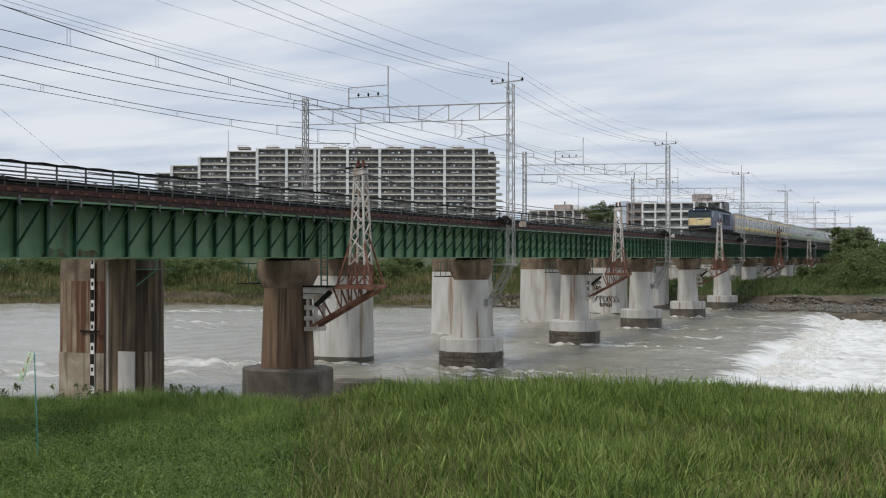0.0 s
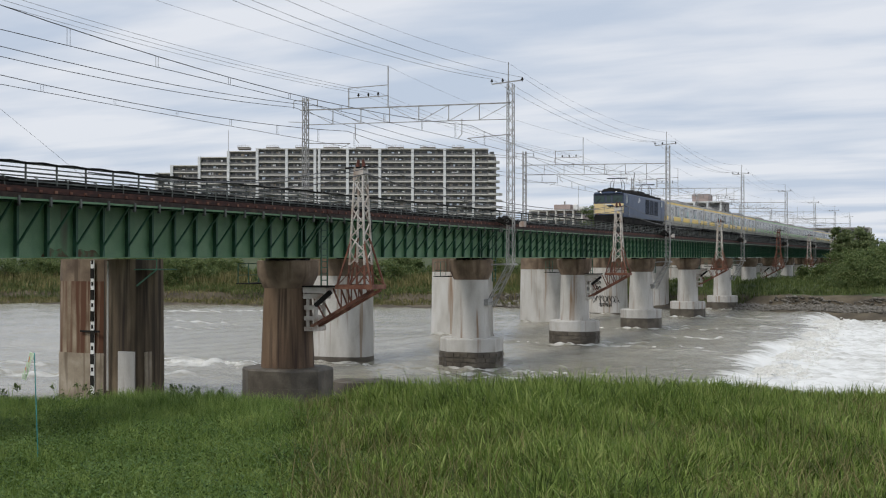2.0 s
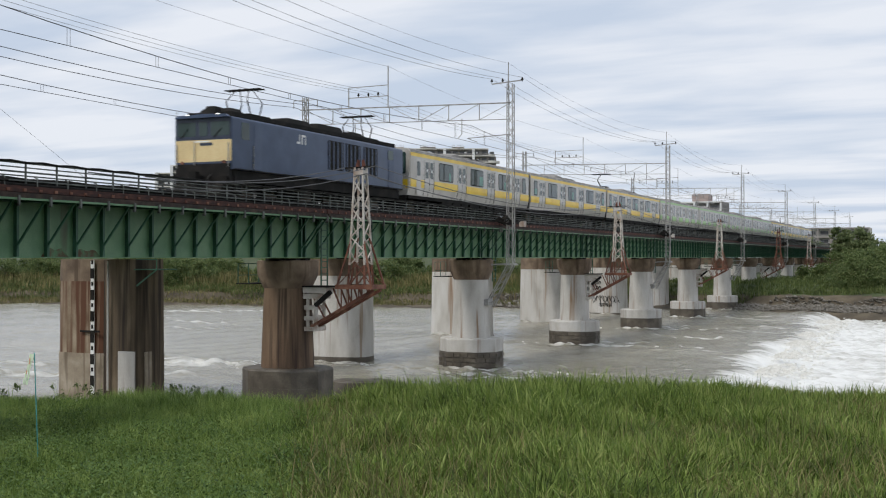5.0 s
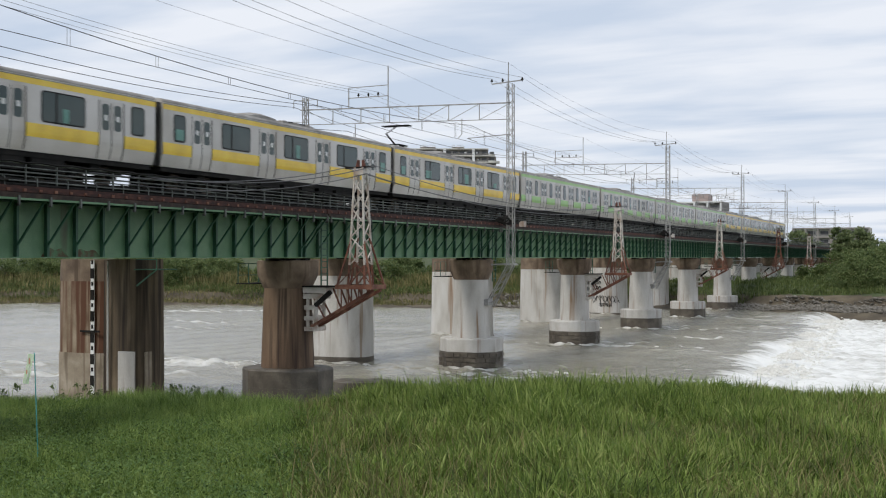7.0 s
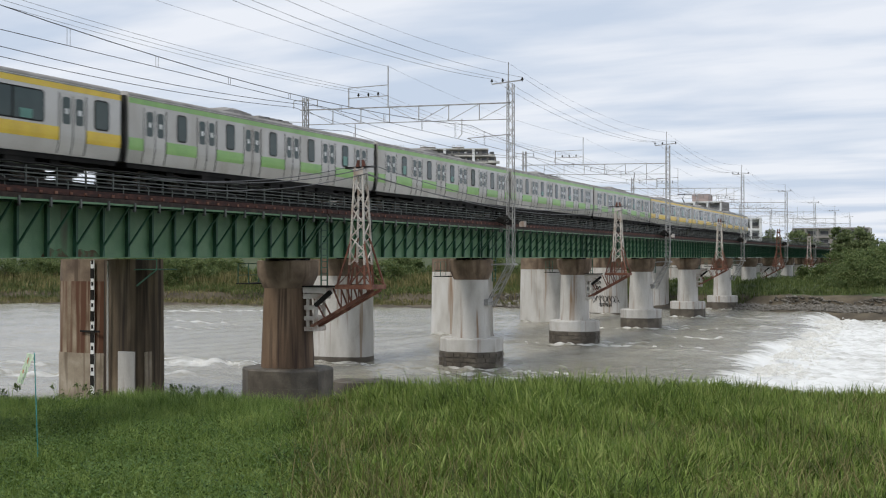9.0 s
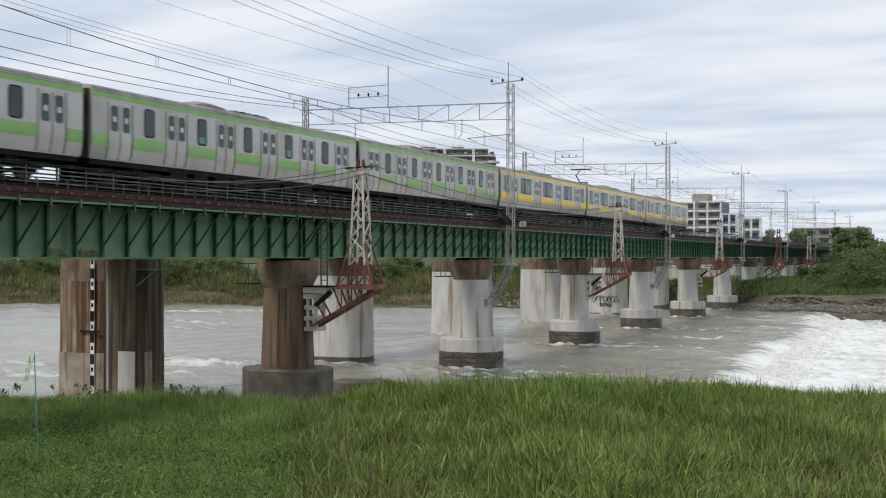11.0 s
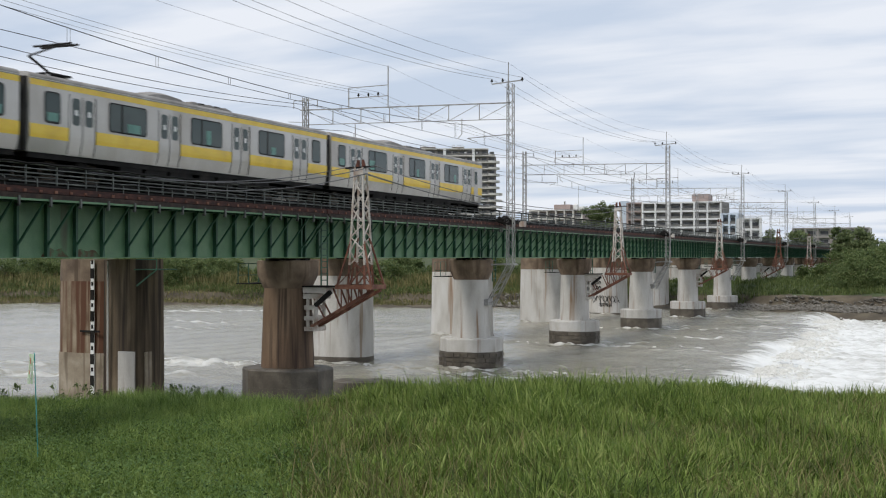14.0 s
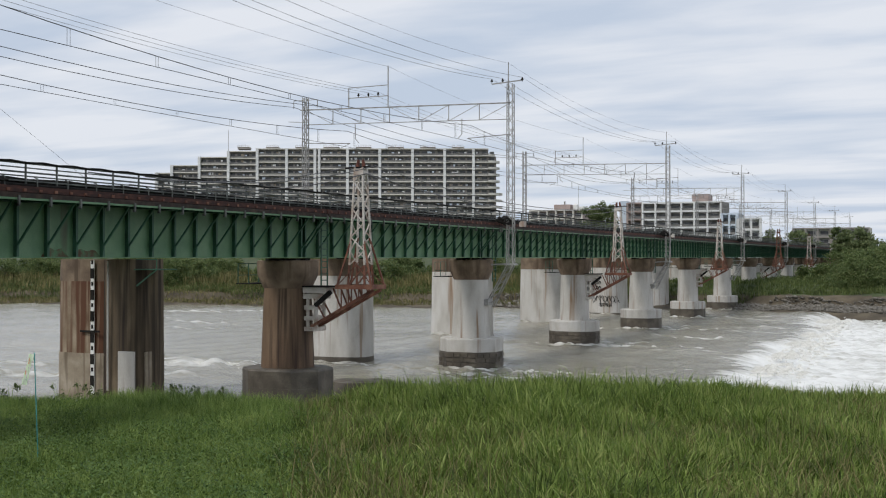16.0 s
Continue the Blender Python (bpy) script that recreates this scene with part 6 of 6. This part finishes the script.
def foam_patch(x, y, length, width, count, seed, label):
    """Flecks of foam that trail downstream from a footing."""
    g = np.random.default_rng(seed)
    u = g.beta(1.0, 2.2, count)
    px = u * length
    py = g.normal(0, 1, count) * width * (0.35 + 0.65 * u) * 0.5
    s = np.minimum(g.gamma(1.6, 0.026, count), 0.08)
    a = np.linspace(0, 2 * np.pi, 9)[:-1]
    wob = g.uniform(0.6, 1.3, (count, 8))
    vx = px[:, None] + np.cos(a) * wob * s[:, None] * 4.2
    vy = py[:, None] + np.sin(a) * wob * s[:, None] * 0.5
    z0 = g.uniform(-0.29, -0.2, count)
    ring = np.stack([vx, vy, np.repeat((z0 - 0.1)[:, None], 8, 1)], -1)
    top = np.stack([px[:, None] + (vx - px[:, None]) * 0.6, py[:, None] + (vy - py[:, None]) * 0.6, np.repeat(z0[:, None], 8, 1)], -1)
    V = np.concatenate([ring, top], 1).reshape(-1, 3)
    k = np.arange(count)[:, None] * 16
    i = np.arange(8)
    side = np.stack([i, (i + 1) % 8, 8 + (i + 1) % 8, 8 + i], -1)
    cap = np.array([[8, 9, 10, 11], [8, 11, 12, 15], [12, 13, 14, 15]])
    F = (k[:, :, None] + np.concatenate([side, cap])[None]).reshape(-1, 4)
    ob = tagged(new("foam", array_mesh("foam", V, F, FOAM)), label, "foam", kind="stuff")
    ob.location = (x, y, 0)
    WAKES.append((ob, x, y, seed))


def build_foam():
    for k in range(0, 5):
        y = Y0 + k * SPAN
        foam_patch(XN + 1.0, y - 2.0, 9, 0.5, 45, 100 + k, "flecks of white foam trailing from a pier footing")
        foam_patch(-37.6, y - 1.8, 6, 0.8, 30, 140 + k, "flecks of white foam behind a bridge pier")
    foam_patch(-49, 66.2, 9, 2.4, 170, 162, "breaking white foam beside the old pier")
    for i in range(7):
        y = 64 + i * 12
        foam_patch(-10.6 - 0.042 * (y - 60.8), y, 4, 9, 160, 170 + i, "white water breaking over the weir")


build_foam()


# ---- leafy weeds along the near edge ----
def build_weeds():
    kinds = []
    for i in range(3):
        w = thing("weed_plant", (0, 0, 0), "leafy dark green weed at the water's edge", "weed", "weeds on the near bank")
        g = random.Random(70 + i)
        f = Form()
        for j in range(5):
            f.bar((0, 0, 0), (g.uniform(-0.35, 0.35), g.uniform(-0.35, 0.35), g.uniform(0.7, 1.3)), 0.012, 5, 0.006)
        part("stem", f, WEED, w)
        lobes = [(g.uniform(-0.35, 0.35), g.uniform(-0.35, 0.35), g.uniform(0.3, 1.15), g.uniform(0.06, 0.16)) for _ in range(9)]
        c = new("leaves", crown_mesh("leaves", lobes, 200, 0.05, FOLIAGE, 80 + i))
        c.parent = w
        kinds.append(w)
    g = random.Random(12)
    spots = [(u, g.uniform(45.2, 47.2)) for u in [g.uniform(-0.245, -0.17) for _ in range(9)] + [g.uniform(-0.39, -0.245) for _ in range(5)]]
    for n, (u, ahead) in enumerate(spots):
        x, y = from_view(u * ahead, ahead)
        m = pose(x, y, float(ground_height(x, y)) - 0.05, 0, 0, g.uniform(0, 360))
        if n < 3:
            kinds[n].matrix_basis = m
        else:
            copy_thing(kinds[n % 3], m)


build_weeds()

guy = solid("guy_wire", Form().line([(-36.6, 33.0, 15.2), (-36.1, 37.2, 12.9), (-34.8, 40.5, 10.4), (-34.0, 42.5, 8.9)], 0.007, 4), WIRE, "thin slanting guy wire behind the bridge", "guy wire")


# ---- broken concrete slab in the shallows ----
def build_slab():
    x, y = from_view(-4.1, 61.5)
    g = random.Random(5)
    ring = lambda z, k: [(k * 1.9 * math.cos(a * 0.5236) * g.uniform(0.85, 1.1), k * 0.9 * math.sin(a * 0.5236) * g.uniform(0.85, 1.1), z + g.uniform(-0.05, 0.05)) for a in range(12)]
    s = solid("concrete_rubble", Form().loft([ring(-2.4, 1.1), ring(-0.2, 1.05), ring(0.3, 0.95), ring(0.4, 0.7)]), WET, "dark wet slab of concrete rubble in the shallows", "rubble")
    s.matrix_basis = pose(x, y, 0, 0, 0, 20)


build_slab()


# ---- pennant on a stake ----
PENNANT = []


def build_pennant():
    x, y = from_view(-10.5, 30.3)
    z = float(ground_height(x, y))
    st = thing("marker_stake", (x, y, z), "thin teal stake standing in the grass", "stake")
    part("pole", Form().bar((0.06, 0.0, -0.1), (-0.08, 0, 2.95), 0.014, 6), TEAL, st)
    fl = thing("pennant", (x - 0.08, y, z + 2.92), "pale green printed pennant hanging from the stake", "pennant")
    rnd = random.Random(2)
    for i in range(5):
        w = 0.2 - 0.012 * i
        f = Form()
        for j in range(3):
            f.box((-0.1 - 0.035 * i + (j - 1) * w / 3, 0.02 * math.sin(2.1 * j + i), -0.1 - 0.16 * i), (w / 3 + 0.004, 0.008, 0.165), rz=20 * math.sin(1.7 * j + i))
        part("cloth", f, FLAG, fl)
    part("print_mark", Form().box((-0.13, -0.03, -0.2), (0.025, 0.006, 0.16)).box((-0.2, -0.03, -0.5), (0.03, 0.006, 0.1)), FLAGRED, fl, "orange printed marks")
    PENNANT.append((fl, x - 0.08, y, z + 2.92))


build_pennant()


# ---- what moves ----
def motions():
    times = [0.0, 4.0, 8.0, 12.0, 16.0]
    for car, offset in TRAIN:
        walk(car, [(t, pose(XN, 224.35 - 21.15 * t + offset, RAILTOP)) for t in times])
    for ob, x, y, seed in WAKES:
        walk(ob, [(t * 0.4, pose(x + 0.22 * math.sin(2.1 * t + seed), y + 0.10 * math.sin(1.3 * t + 2 * seed), 0.03 * math.sin(1.9 * t + seed))) for t in range(41)])
    for fl, x, y, z in PENNANT:
        walk(fl, [(t * 0.5, pose(x, y, z, 7 * math.sin(2.3 * t), 12 + 9 * math.sin(1.7 * t + 0.6), 14 * math.sin(1.1 * t))) for t in range(33)])


motions()
